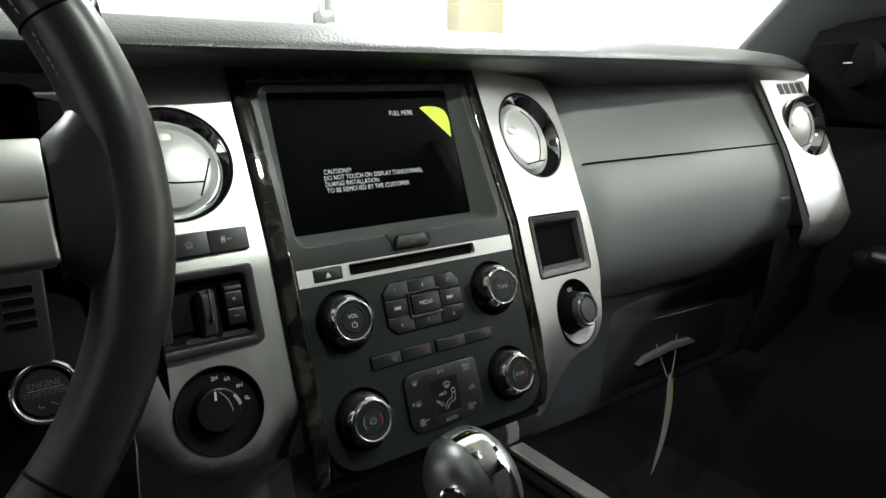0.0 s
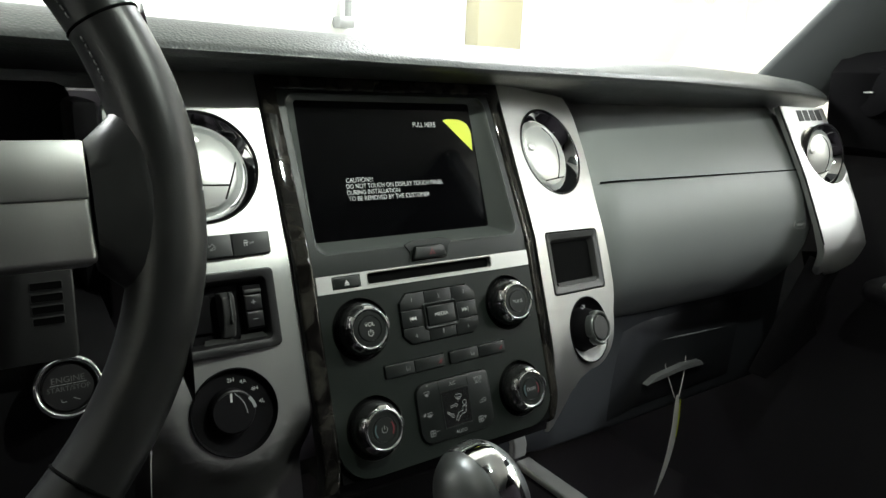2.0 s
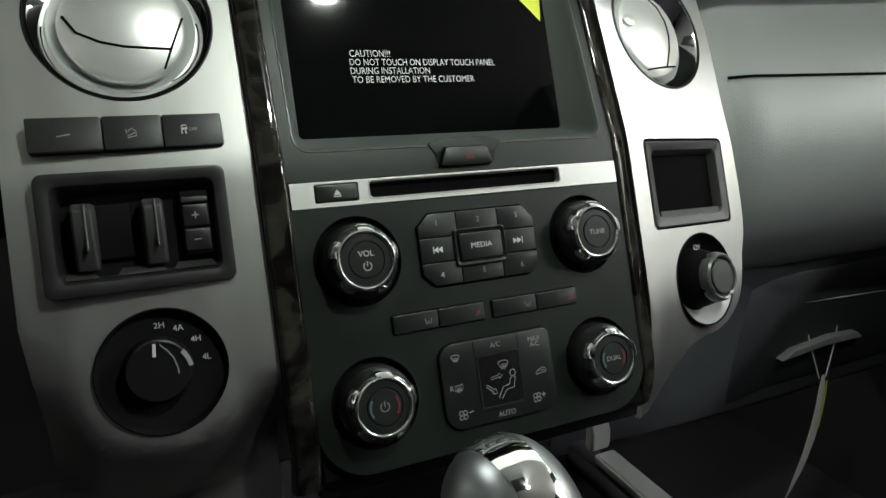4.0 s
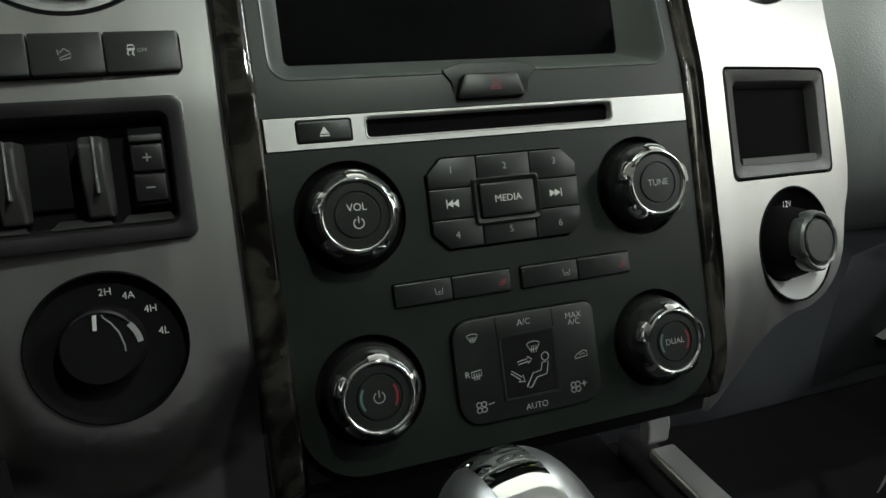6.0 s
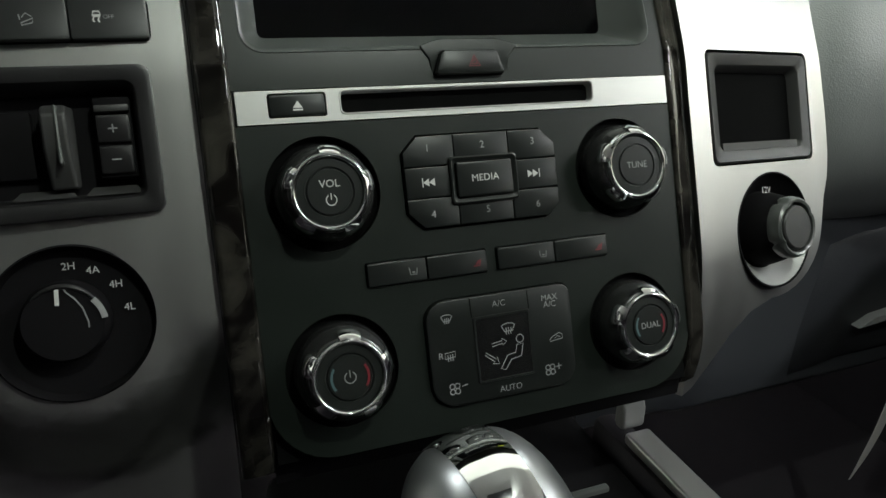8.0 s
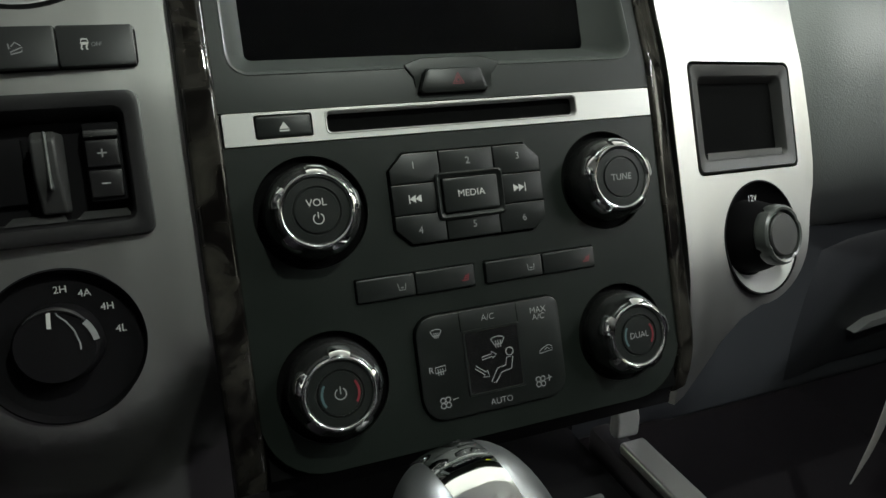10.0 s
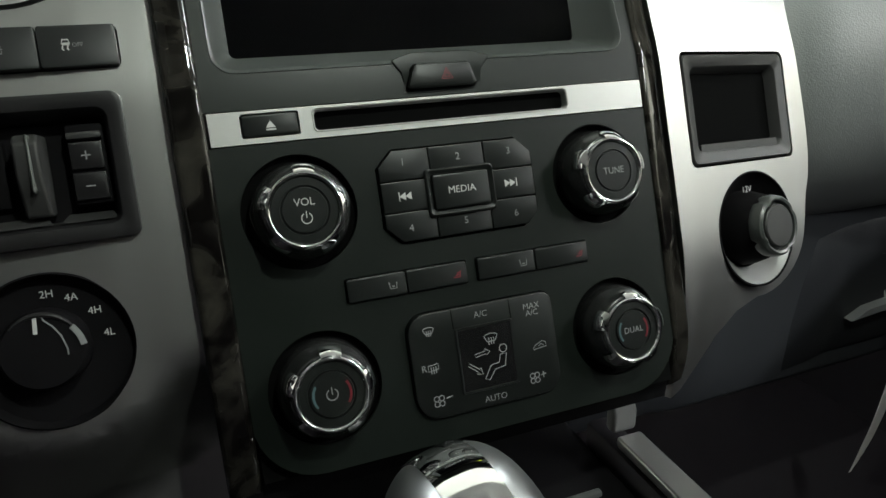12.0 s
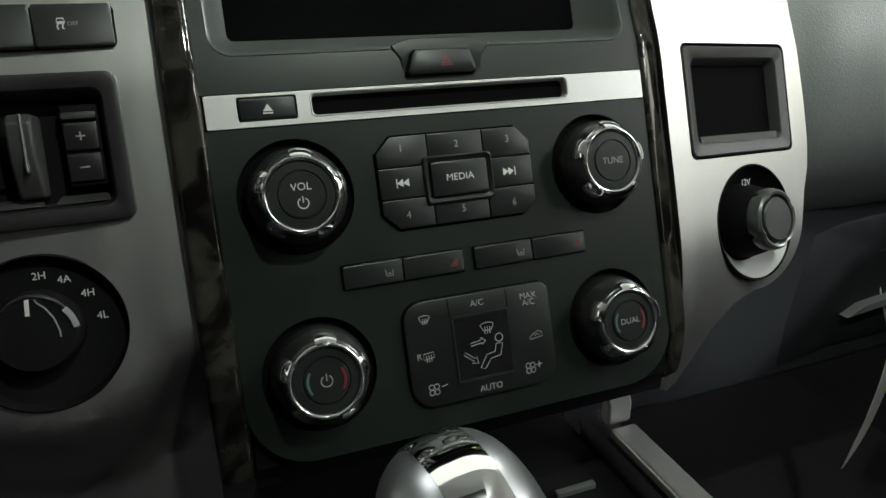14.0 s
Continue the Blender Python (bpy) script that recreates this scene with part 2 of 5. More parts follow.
def button(loop, y_back, y_front, round_off=0.0008):
    """A key with a rounded front edge."""
    cx, cz = sum(p[0] for p in loop) / len(loop), sum(p[1] for p in loop) / len(loop)
    w = max(p[0] for p in loop) - min(p[0] for p in loop)
    h = max(p[1] for p in loop) - min(p[1] for p in loop)
    rows = []
    for inset, y in ((0, y_back), (0, y_front + round_off), (round_off * 0.3, y_front + round_off * 0.3), (round_off, y_front)):
        rows.append([(cx + (x - cx) * (1 - 2 * inset / w), y, cz + (z - cz) * (1 - 2 * inset / h)) for x, z in loop])
    return loft(rows, True, False, True)


def stroke(lines, width, y, thick=0.00012):
    """Flat printed lines: each a list of (x, z)."""
    bm = bmesh.new()
    for line in lines:
        pts = [Vector((p[0], p[1])) for p in line]
        shut = (pts[0] - pts[-1]).length < 1e-7 and len(pts) > 2
        if shut:
            pts = pts[:-1]
        n = len(pts)
        left, right = [], []
        for i, p in enumerate(pts):
            a = pts[i - 1] if (i > 0 or shut) else p
            b = pts[(i + 1) % n] if (i < n - 1 or shut) else p
            d = (b - a).normalized()
            s = Vector((-d.y, d.x)) * width / 2
            left.append(bm.verts.new((p.x + s.x, y, p.y + s.y)))
            right.append(bm.verts.new((p.x - s.x, y, p.y - s.y)))
        for i in range(n if shut else n - 1):
            j = (i + 1) % n
            bm.faces.new((left[i], left[j], right[j], right[i]))
    return bm


def arc(cx, cz, r, a0, a1, n=14, rz=None):
    return [(cx + r * math.cos(radians(a0 + (a1 - a0) * i / n)), cz + (rz or r) * math.sin(radians(a0 + (a1 - a0) * i / n))) for i in range(n + 1)]


def words(name, body, size, x, y, z, mat, parent, label="", width=1.0, turn=0.0, lean=0.0, line=0.9):
    """Printed words facing -y, centred on (x, z)."""
    data = bpy.data.curves.new(name, "FONT")
    data.body, data.size, data.align_x, data.align_y, data.space_line = body, size, "CENTER", "CENTER", line
    data.resolution_u = 3
    tmp = new(name + "_tmp", data)
    mesh = bpy.data.meshes.new_from_object(tmp.evaluated_get(bpy.context.evaluated_depsgraph_get()))
    bpy.data.objects.remove(tmp)
    mesh.name = name
    mesh.transform(pose(x, y, z, lean, -turn, 0) @ pose(0, 0, 0, 90) @ Matrix.Diagonal((width, 1, 1, 1)))
    mesh.materials.clear()
    mesh.materials.append(mat)
    ob = new(name, mesh)
    ob.parent = parent
    if label:
        ob["label"] = label
    return ob


def sweep(points, radius, n=16, closed=False, flat=1.0):
    """A tube along 3D points; radius: one number or one for each point."""
    pts = [Vector(p) for p in points]
    m = len(pts)
    rs = radius if isinstance(radius, (list, tuple)) else [radius] * m
    loops, side = [], None
    for i, p in enumerate(pts):
        a = pts[i - 1] if (i > 0 or closed) else p
        b = pts[(i + 1) % m] if (i < m - 1 or closed) else p
        d = (b - a).normalized()
        if side is None:
            side = d.orthogonal().normalized()
        side = (side - d * side.dot(d)).normalized()
        up = d.cross(side)
        loops.append([p + side * rs[i] * math.cos(2 * math.pi * k / n) + up * rs[i] * flat * math.sin(2 * math.pi * k / n) for k in range(n)])
    return loft(loops, True, not closed, not closed, wrap=closed)


def lens(xs, ys):
    """A straight-line table: y at x."""
    return lambda x: float(np.interp(x, xs, ys))


def ease(v):
    v = max(0.0, min(1.0, v))
    return v * v * (3 - 2 * v)


def span(a, b, n):
    return [a + (b - a) * i / n for i in range(1, n)]


# ---- the workshop round the car ----
def slab(name, x0, x1, y0, y1, z0, z1, mat, label, category, kind="structure"):
    return tagged(finish(name, block(x0, x1, y0, y1, z0, z1, 0.004, 1), mat), label, category, kind=kind)


slab("floor", -5, 7, -8, 4.4, -0.1, 0, CONCRETE, "grey concrete workshop floor under the car", "floor")
slab("wall_north", -5, 7, 4.2, 4.4, 0, 4, WALL_WHITE, "white painted workshop wall ahead of the car", "wall")
slab("wall_south", -5, 7, -8.2, -8, 0, 4, WALL_WHITE, "white painted workshop wall behind the car", "wall")
slab("wall_west", -5.2, -5, -8, 4.4, 0, 4, WALL_WHITE, "white painted workshop side wall", "wall")
slab("wall_east", 7, 7.2, -8, 4.4, 0, 4, WALL_CREAM, "cream painted workshop side wall", "wall")
slab("ceiling", -5.2, 7.2, -8.2, 4.4, 4.0, 4.1, WALL_WHITE, "white workshop ceiling", "ceiling")
tagged(finish("wall_panel", block(3.81, 7, 4.17, 4.2, 0, 4, 0.003, 1), WALL_CREAM), "cream wall panel beside the tan post", "wall", kind="structure")


def wall_post():
    t = thing("wall_post", "tan painted steel post with a folded flange", "post")
    part("front_face", block(3.09, 3.39, 4.02, 4.2, 0, 4, 0.01), POST_TAN, t)
    bm = loft([[(3.395, 4.04, z), (3.62, 4.10, z), (3.62, 4.2, z), (3.395, 4.2, z)] for z in (0, 4)], True, True, True)
    part("flange", bm, POST_TAN, t, bevel=0.006)
    return t


wall_post()


def door_rod():
    t = thing("door_rod", "dark steel lift rod with a foot on the white wall", "rod")
    part("rod", sweep([(1.985, 4.12, 1.80), (1.985, 4.12, 3.9)], 0.028, 12), STEEL, t)
    part("foot", block(1.90, 2.02, 4.08, 4.2, 1.74, 1.82, 0.01), STEEL, t)


door_rod()


def ceiling_light(x, y):
    t = thing("ceiling_light", "long white fluorescent ceiling fixture", "ceiling light", group="workshop tube lights")
    part("housing", block(x - 0.18, x + 0.18, y - 1.15, y + 1.15, 3.93, 4.0, 0.01), WALL_WHITE, t)
    part("diffuser", block(x - 0.15, x + 0.15, y - 1.1, y + 1.1, 3.87, 3.93, 0.01), TUBE, t)


for lx, ly in LAMPS:
    ceiling_light(lx, ly)

# ---- the car's shell, which closes the cabin ----
def roof_lining():
    """The roof lining."""
    bm = plate([(-0.88, -2.6), (0.88, -2.6), (0.88, -0.77), (0.80, -0.74), (0.80, 0.05), (-0.88, 0.05)], (), lambda x, z: 0.0, 0.05)
    bmesh.ops.transform(bm, matrix=Matrix(((1, 0, 0, 0), (0, 0, 1, 0), (0, 1, 0, 1.90), (0, 0, 0, 1))), verts=bm.verts)
    return bm


slab("cabin_floor", -0.88, 0.88, -2.6, 0.75, 0.50, 0.55, CARPET, "black carpeted cabin floor", "floor")
slab("underbody", -0.86, 0.86, -2.58, 0.73, 0.0, 0.50, DARK_TRIM, "plain dark underbody of the car on the floor", "car body")
slab("firewall", -0.88, 0.88, 0.70, 0.75, 0.55, 1.33, DARK_TRIM, "dark firewall behind the dashboard", "wall")
# The rear wall is added out of view, windowless to keep light out.
slab("cabin_rear", -0.88, 0.88, -2.65, -2.6, 0.55, 1.92, DARK_TRIM, "unseen dark rear cabin wall, added without windows to keep light out", "wall")
tagged(finish("roof", roof_lining(), HEADLINER), "light grey cloth headliner over the cabin", "ceiling", kind="structure")
def driver_side_wall():
    """The unseen driver's side, added as a dark wall that limits light to its front window."""
    hole = [(-0.60, 1.36), (-0.02, 1.36), (-0.10, 1.60), (-0.28, 1.84), (-0.60, 1.84)]
    bm = plate([(-2.6, 0.45), (0.3, 0.45), (0.3, 1.40), (0.02, 1.92), (-2.6, 1.92)], [hole], lambda x, z: 0.0, 0.04)
    bmesh.ops.transform(bm, matrix=Matrix(((0, -1, 0, -0.88), (1, 0, 0, 0), (0, 0, 1, 0), (0, 0, 0, 1))), verts=bm.verts)
    return tagged(finish("driver_side_blocker", bm, DARK_TRIM), "unseen dark driver side wall, added to limit light, with a window opening", "door lining", kind="structure")


driver_side_wall()


# Added out of view: a dark wall that blocks light and darkens reflections.
slab("rear_light_blocker", -0.86, 0.86, -0.98, -0.84, 0.55, 1.50, CARPET, "unseen plain dark wall in place of seat backs, added to block light", "seat back")


def roof_pillar(x, y, w):
    s = 1 if x > 0 else -1
    bm = loft([[(x - 0.02, y - w, 1.25), (x + 0.03, y - w, 1.25), (x + 0.03, y + w, 1.25), (x - 0.02, y + w, 1.25)],
               [(x - 0.02 - s * 0.1, y - w, 1.93), (x + 0.03 - s * 0.1, y - w, 1.93), (x + 0.03 - s * 0.1, y + w, 1.93), (x - 0.02 - s * 0.1, y + w, 1.93)]], True, True, True)
    return tagged(finish("roof_pillar", bm, GREY_TRIM, bevel=0.01), "grey trimmed roof pillar between the side windows", "pillar", kind="structure")


for px in (-0.88, 0.88):
    roof_pillar(px, -0.85, 0.08)
    roof_pillar(px, -2.5, 0.1)


# Added wall, unseen; it shuts the rear side so the screen reflects dark.
slab("rear_side_blocker", 0.82, 0.88, -2.6, -0.86, 1.25, 1.92, DARK_TRIM, "unseen dark side wall, added to keep the screen's reflection dark", "wall")


def overhead_console():
    """The lamp console in the roof lining, with its lit map lamp."""
    t = thing("overhead_console", "grey overhead console with a lit square map lamp", "overhead console")
    part("housing", block(-0.16, 0.16, -0.50, -0.26, 1.885, 1.90, 0.006, 2), GREY_TRIM, t)
    part("map_lamp", block(-0.02, 0.02, -0.017, 0.017, 0.002, 0.007, 0.001, 1), LAMP_LENS, t, "small square glowing lamp").matrix_world = MAP_AIM
    part("lamp_pod", block(-0.026, 0.026, -0.023, 0.023, 0.008, 0.022, 0.004, 2), GREY_TRIM, t).matrix_world = MAP_AIM


overhead_console()


def windshield():
    n = 12
    rows = []
    for j in range(n + 1):
        v = j / n
        y, z = 0.66 - 0.62 * v, 1.345 + 0.56 * v
        rows.append([(x, y - 0.18 * (x / 0.83) ** 2 * (1 - 0.4 * v), z) for x in [(-0.84 + 0.08 * v) + (1.68 - 0.16 * v) * i / n for i in range(n + 1)]])
    bm = loft(rows, closed=False)
    ob = tagged(finish("windshield", bm, GLASS), "clear curved windshield glass ahead of the dashboard", "windshield", kind="structure")
    ob.visible_shadow = False


windshield()


def front_pillar(s):
    """The trimmed pillar beside the windshield; s: 1 for the passenger's side."""
    loops = []
    for v in [i / 8 for i in range(9)]:
        y, z, x = 0.155 - 0.56 * v, 1.355 + 0.575 * v, 0.825 - 0.03 * v
        prof = [(-0.045, 0.07), (-0.02, 0.0), (0.01, -0.05), (0.05, -0.10), (0.11, -0.12), (0.11, 0.10), (0.0, 0.10)]
        loops.append([(s * (x + a), y + b, z) for a, b in prof])
    ob = finish("front_pillar", loft(loops, True, True, True), GREY_TRIM, bevel=0.012, segments=3)
    return tagged(ob, "grey front pillar trim beside the windshield", "pillar", kind="structure")


for s in (-1, 1):
    front_pillar(s)


def passenger_door():
    t = thing("passenger_door", "dark passenger door lining with a speaker pod", "door", kind="structure")
    part("lining", block(0.875, 0.935, -2.6, 0.7, 0.45, 1.28, 0.015), DARK_TRIM, t)
    bm = loft([[(0.875, y, 1.27), (0.875 - 0.09 * w, y, 1.27 + 0.02 * w), (0.865 - 0.10 * w, y, 1.40), (0.875, y, 1.48 - 0.25 * (0.1 - y))]
               for y, w in ((0.07, 0.75), (0.04, 0.85), (0.01, 0.8), (-0.03, 0.5), (-0.07, 0.05))], True, True, True)
    part("sail_panel", bm, MATT_BLACK, t, bevel=0.01)
    pod = part("speaker_pod", loft([[(0.830 - d, 0.010 + r * math.cos(a), 1.371 + r * math.sin(a)) for a in [2 * math.pi * i / 32 for i in range(32)]]
                                    for r, d in ((0.042, 0.0), (0.042, 0.022), (0.036, 0.034), (0.025, 0.038), (0.003, 0.039))], True, False, True), MATT_BLACK, t, "black round door speaker")
    part("badge", block(0.7885, 0.7915, 0.003, 0.017, 1.3695, 1.3725, 0.0008, 1), INK, pod, "small pale badge bar")
    part("window_sill", block(0.862, 0.890, -2.55, -0.035, 1.245, 1.292, 0.012, 3), SILL_GREY, t, "grey door sill trim under the window")
    part("armrest", block(0.785, 0.875, -0.9, -0.03, 1.055, 1.090, 0.015, 3), DARK_TRIM, t)
    part("door_pull", block(0.778, 0.798, -0.20, -0.062, 1.078, 1.094, 0.008, 3), SILVER, t, "satin silver door pull")


passenger_door()


# ---- dashboard ----
def dash_profile():
    """Nose and top of the pad in y and z, from the panel under the lip round the nose to the windshield."""
    pts = [(0.118, 1.3515), (0.095, 1.3550), (0.065, 1.3610), (0.042, 1.3655), (0.0325, 1.3680), (0.0300, 1.3710), (0.0315, 1.3743), (0.037, 1.3782)]
    pts += [(0.046, 1.3833), (0.058, 1.3886), (0.072, 1.3930), (0.090, 1.3957), (0.11, 1.3966), (0.14, 1.3962), (0.24, 1.3930), (0.40, 1.380), (0.64, 1.354), (0.66, 1.33)]
    return pts


def dashboard():
    t = thing("dashboard", "dark grey grained dashboard with a padded top and a glove box", "dashboard")
    prof = dash_profile()
    bow = lens([-0.88, -0.5, 0, 0.375, 0.645, 0.755, 0.803, 0.82], [-0.004, 0.004, 0.0, 0.0, 0.008, 0.022, 0.045, 0.075])
    drop = lens([-0.88, -0.2, 0.1, 0.375, 0.645, 0.755, 0.803, 0.82], [0.010, 0.001, 0.0, -0.0006, -0.0055, -0.0097, -0.018, -0.025])
    xs = [-0.86 + 1.68 * i / 84 for i in range(85)]
    bm = loft([[(x, y + bow(x) * max(0.0, 1 - (y - 0.03) / 0.3), z + drop(x) * (1 if y < 0.5 else 0.5) - (0.011 * ease((x - 0.245) / 0.03) if k < 2 else 0.0)) for k, (y, z) in enumerate(prof)] for x in xs], closed=False)
    part("top_pad", bm, PAD, t, "padded top with coarse leather grain", sharp=60)

    # Passenger panel, in the stack's axes.
    zs = [0.205, 0.182, 0.158, 0.150, 0.122, 0.118, 0.09, 0.0655, 0.0640, 0.0632, 0.0620, 0.04, 0.015, -0.015, -0.045, -0.066, -0.080, -0.092, -0.100, -0.104]
    ys = [0.052, 0.038, 0.022, 0.016, 0.009, 0.007, -0.001, -0.0065, -0.0070, -0.0075, -0.008, -0.011, -0.0118, -0.0065, 0.010, 0.029, 0.048, 0.069, 0.089, 0.112]
    push = lens([0.20, 0.259, 0.272, 0.288, 0.50, 0.69], [0.052, 0.047, 0.039, 0.0345, 0.021, 0.010])
    bm = loft([[STACK @ Vector((x, y + push(x), z)) for y, z in zip(ys, zs)] for x in [0.20 + 0.465 * i / 40 for i in range(41)]], closed=False)
    panel = part("passenger_panel", bm, PANEL, t, "grey soft passenger panel with a long seam", sharp=70)
    seam = [STACK @ Vector((x, 0.0012 + push(x) + lens(zs[::-1], ys[::-1])(0.065) - 0.0022, 0.0672 - 0.0046 * (x - 0.26) / 0.39)) for x in [0.270 + 0.379 * i / 30 for i in range(31)]]
    part("seam", sweep(seam, 0.0011, 6), VOID, panel, "dark narrow seam")
    frame_line = [tuple(STACK @ Vector((0.625 + a, 0.0012, -0.0163 + b))) for a, b in rrect(-0.014, 0.014, -0.0055, 0.0055, 0.005)]
    part("embossed_mark", sweep(frame_line, 0.0006, 6, closed=True), PANEL, panel, "embossed oval mark")
    for dx, w in ((-0.0075, 0.0022), (-0.0035, 0.0012), (0.0005, 0.0024), (0.0045, 0.002), (0.0085, 0.0022)):
        bm = block(-w / 2, w / 2, -0.0005, 0.0008, -0.0022, 0.0022, 0.0003, 1)
        bmesh.ops.transform(bm, matrix=STACK @ pose(0.625 + dx, 0.0008, -0.0163), verts=bm.verts)
        part("mark_bar", bm, PANEL, panel)

    # Lower passenger side: knee panel, and the glove box door that recedes from it.
    recede = lens([0.12, 0.22, 0.45, 0.85], [0.0, 0.0, 0.046, 0.052])
    hem = lens([0.12, 0.2, 0.45, 0.85], [0.918, 0.918, 0.874, 0.874])
    drape = lens([0.87, 0.94, 1.00, 1.07, 1.12, 1.16], [0.064, 0.060, 0.056, 0.052, 0.048, 0.045])
    def low(x, z, out=0.0):
        return (x, drape(z) + recede(x) - out, z)
    rows = [[low(x, z) for z in (1.16, 1.12, 1.07, 1.03, 0.99, 0.95, hem(x) + 0.006)] + [(x, drape(0.9) + recede(x) + a, hem(x) - b) for a, b in ((0.003, 0.0), (0.02, 0.008), (0.2, 0.012))]
            for x in [0.12 + 0.70 * i / 35 for i in range(36)]]
    part("knee_panel", loft(rows, closed=False), KNEE, t, "blue-grey lower panel beside the console", sharp=60)
    rows = [[low(x, z, o - 0.005 * max(0.0, 1 - (x - 0.345) / 0.07)) for z, o in ((1.042, -0.003), (1.036, 0.0025), (0.99, 0.003), (0.90, 0.003), (0.893, -0.003))] for x in [0.345 + 0.345 * i / 30 for i in range(31)]]
    # The door's shade comes from its darker trim colour.
    door = part("glove_box_door", loft(rows, closed=False), KNEE_SHADED, t, "glove box door in a darker, shaded copy of the knee trim", sharp=50)
    rows = []
    for x0, z0, w, h in ((0.457, 0.935, 0.020, 0.010), (0.530, 0.9405, 0.012, 0.0105), (0.582, 0.9400, 0.006, 0.008), (0.597, 0.9385, 0.001, 0.002)):
        rows.append([low(x0, z0, 0.002), low(x0, z0, 0.013), low(x0 + w, z0 + h, 0.013), low(x0 + w, z0 + h, 0.002)])
    # Pale raised line stands in for the highlight along the door's top edge.
    lip = [low(0.487 + 0.158 * i / 12, 1.0005 - 0.0085 * i / 12, 0.0035) for i in range(13)]
    part("edge_highlight", sweep(lip, [0.0003 + 0.0010 * math.sin(math.pi * i / 12) for i in range(13)], 8), LATCH_GREY, door, "pale line painting the highlight on the door edge")
    part("latch", loft(rows, True, True, True), LATCH_GREY, door, "pale grey pull latch", bevel=0.002)

    # Driver's side: dark cluster bay and lower column panel.
    part("cluster_bay", block(-0.66, -0.262, 0.11, 0.16, 1.19, 1.345, 0.01), MATT_BLACK, t, "unlit black instrument cluster bay")
    part("cluster_wall", block(-0.270, -0.252, 0.05, 0.12, 1.17, 1.335, 0.006), MATT_BLACK, t)
    bm = loft([[(-0.70, y, z), (-0.262, y, z)] for y, z in ((0.10, 1.20), (0.02, 1.195), (-0.035, 1.185), (-0.047, 1.165), (-0.050, 1.10), (-0.02, 0.98), (0.06, 0.90), (0.3, 0.86))], closed=False)
    part("column_panel", bm, MATT_BLACK, t, "dark lower panel under the steering column", sharp=60)
    grille = part("grille", block(-0.336, -0.287, -0.0575, -0.04, 1.188, 1.273, 0.004), GRILLE_GREY, t, "small slotted black grille")
    for k in range(4):
        z0 = 1.2115 + 0.0070 * k
        rows = [[(x, y, z) for x, z in rrect(-0.3095 + g, -0.2930 - g, z0 + g, z0 + 0.0052 - g, 0.0008, 3)] for g, y in ((0, -0.0574), (0.0002, -0.0582), (0.0005, -0.0582))]
        part("slot_lip", loft(rows), GRILLE_GREY, grille)
        part("slot", block(-0.3090, -0.2935, -0.0578, -0.0570, z0 + 0.0005, z0 + 0.0047, 0.0002, 1), VOID, grille)
    return t


dashboard()


def start_button():
    t = thing("start_button", "round black engine start button with a chrome ring", "button", STACK @ pose(-0.2950, -0.042, -0.0462) @ Matrix.Diagonal((0.87, 1, 0.87, 1)))
    part("collar", lathe([(0.021, 0.02), (0.021, -0.001), (0.0195, -0.003), (0.0165, -0.0015)], cap=False), BLACK, t)
    part("chrome_ring", lathe([(0.0196 + 0.0024 * math.cos(radians(a)), -0.0030 - 0.0042 * math.sin(radians(a))) for a in range(-20, 201, 20)] + [(0.0166, 0.001)], cap=False), CHROME, t)
    cap = part("cap", lathe([(0.0160, 0.002), (0.0160, -0.003), (0.0150, -0.0042), (0.0002, -0.0046)]), BLACK, t)
    words("lettering", "ENGINE", 0.0058, 0, -0.0049, 0.0052, INK_FAINT, cap)
    words("lettering", "START/STOP", 0.0047, 0, -0.0049, -0.0008, INK_FAINT, cap)
    part("underline", stroke([[(-0.011, 0.0022), (0.011, 0.0022)]], 0.0004, -0.0048), INK_DIM, cap)
    part("marks", stroke([[(-0.005, -0.0095), (-0.002, -0.0095)], [(-0.005, -0.0075), (-0.005, -0.0095)], [(0.002, -0.0075), (0.006, -0.0095)]], 0.0005, -0.0048), INK_DIM, cap)


start_button()


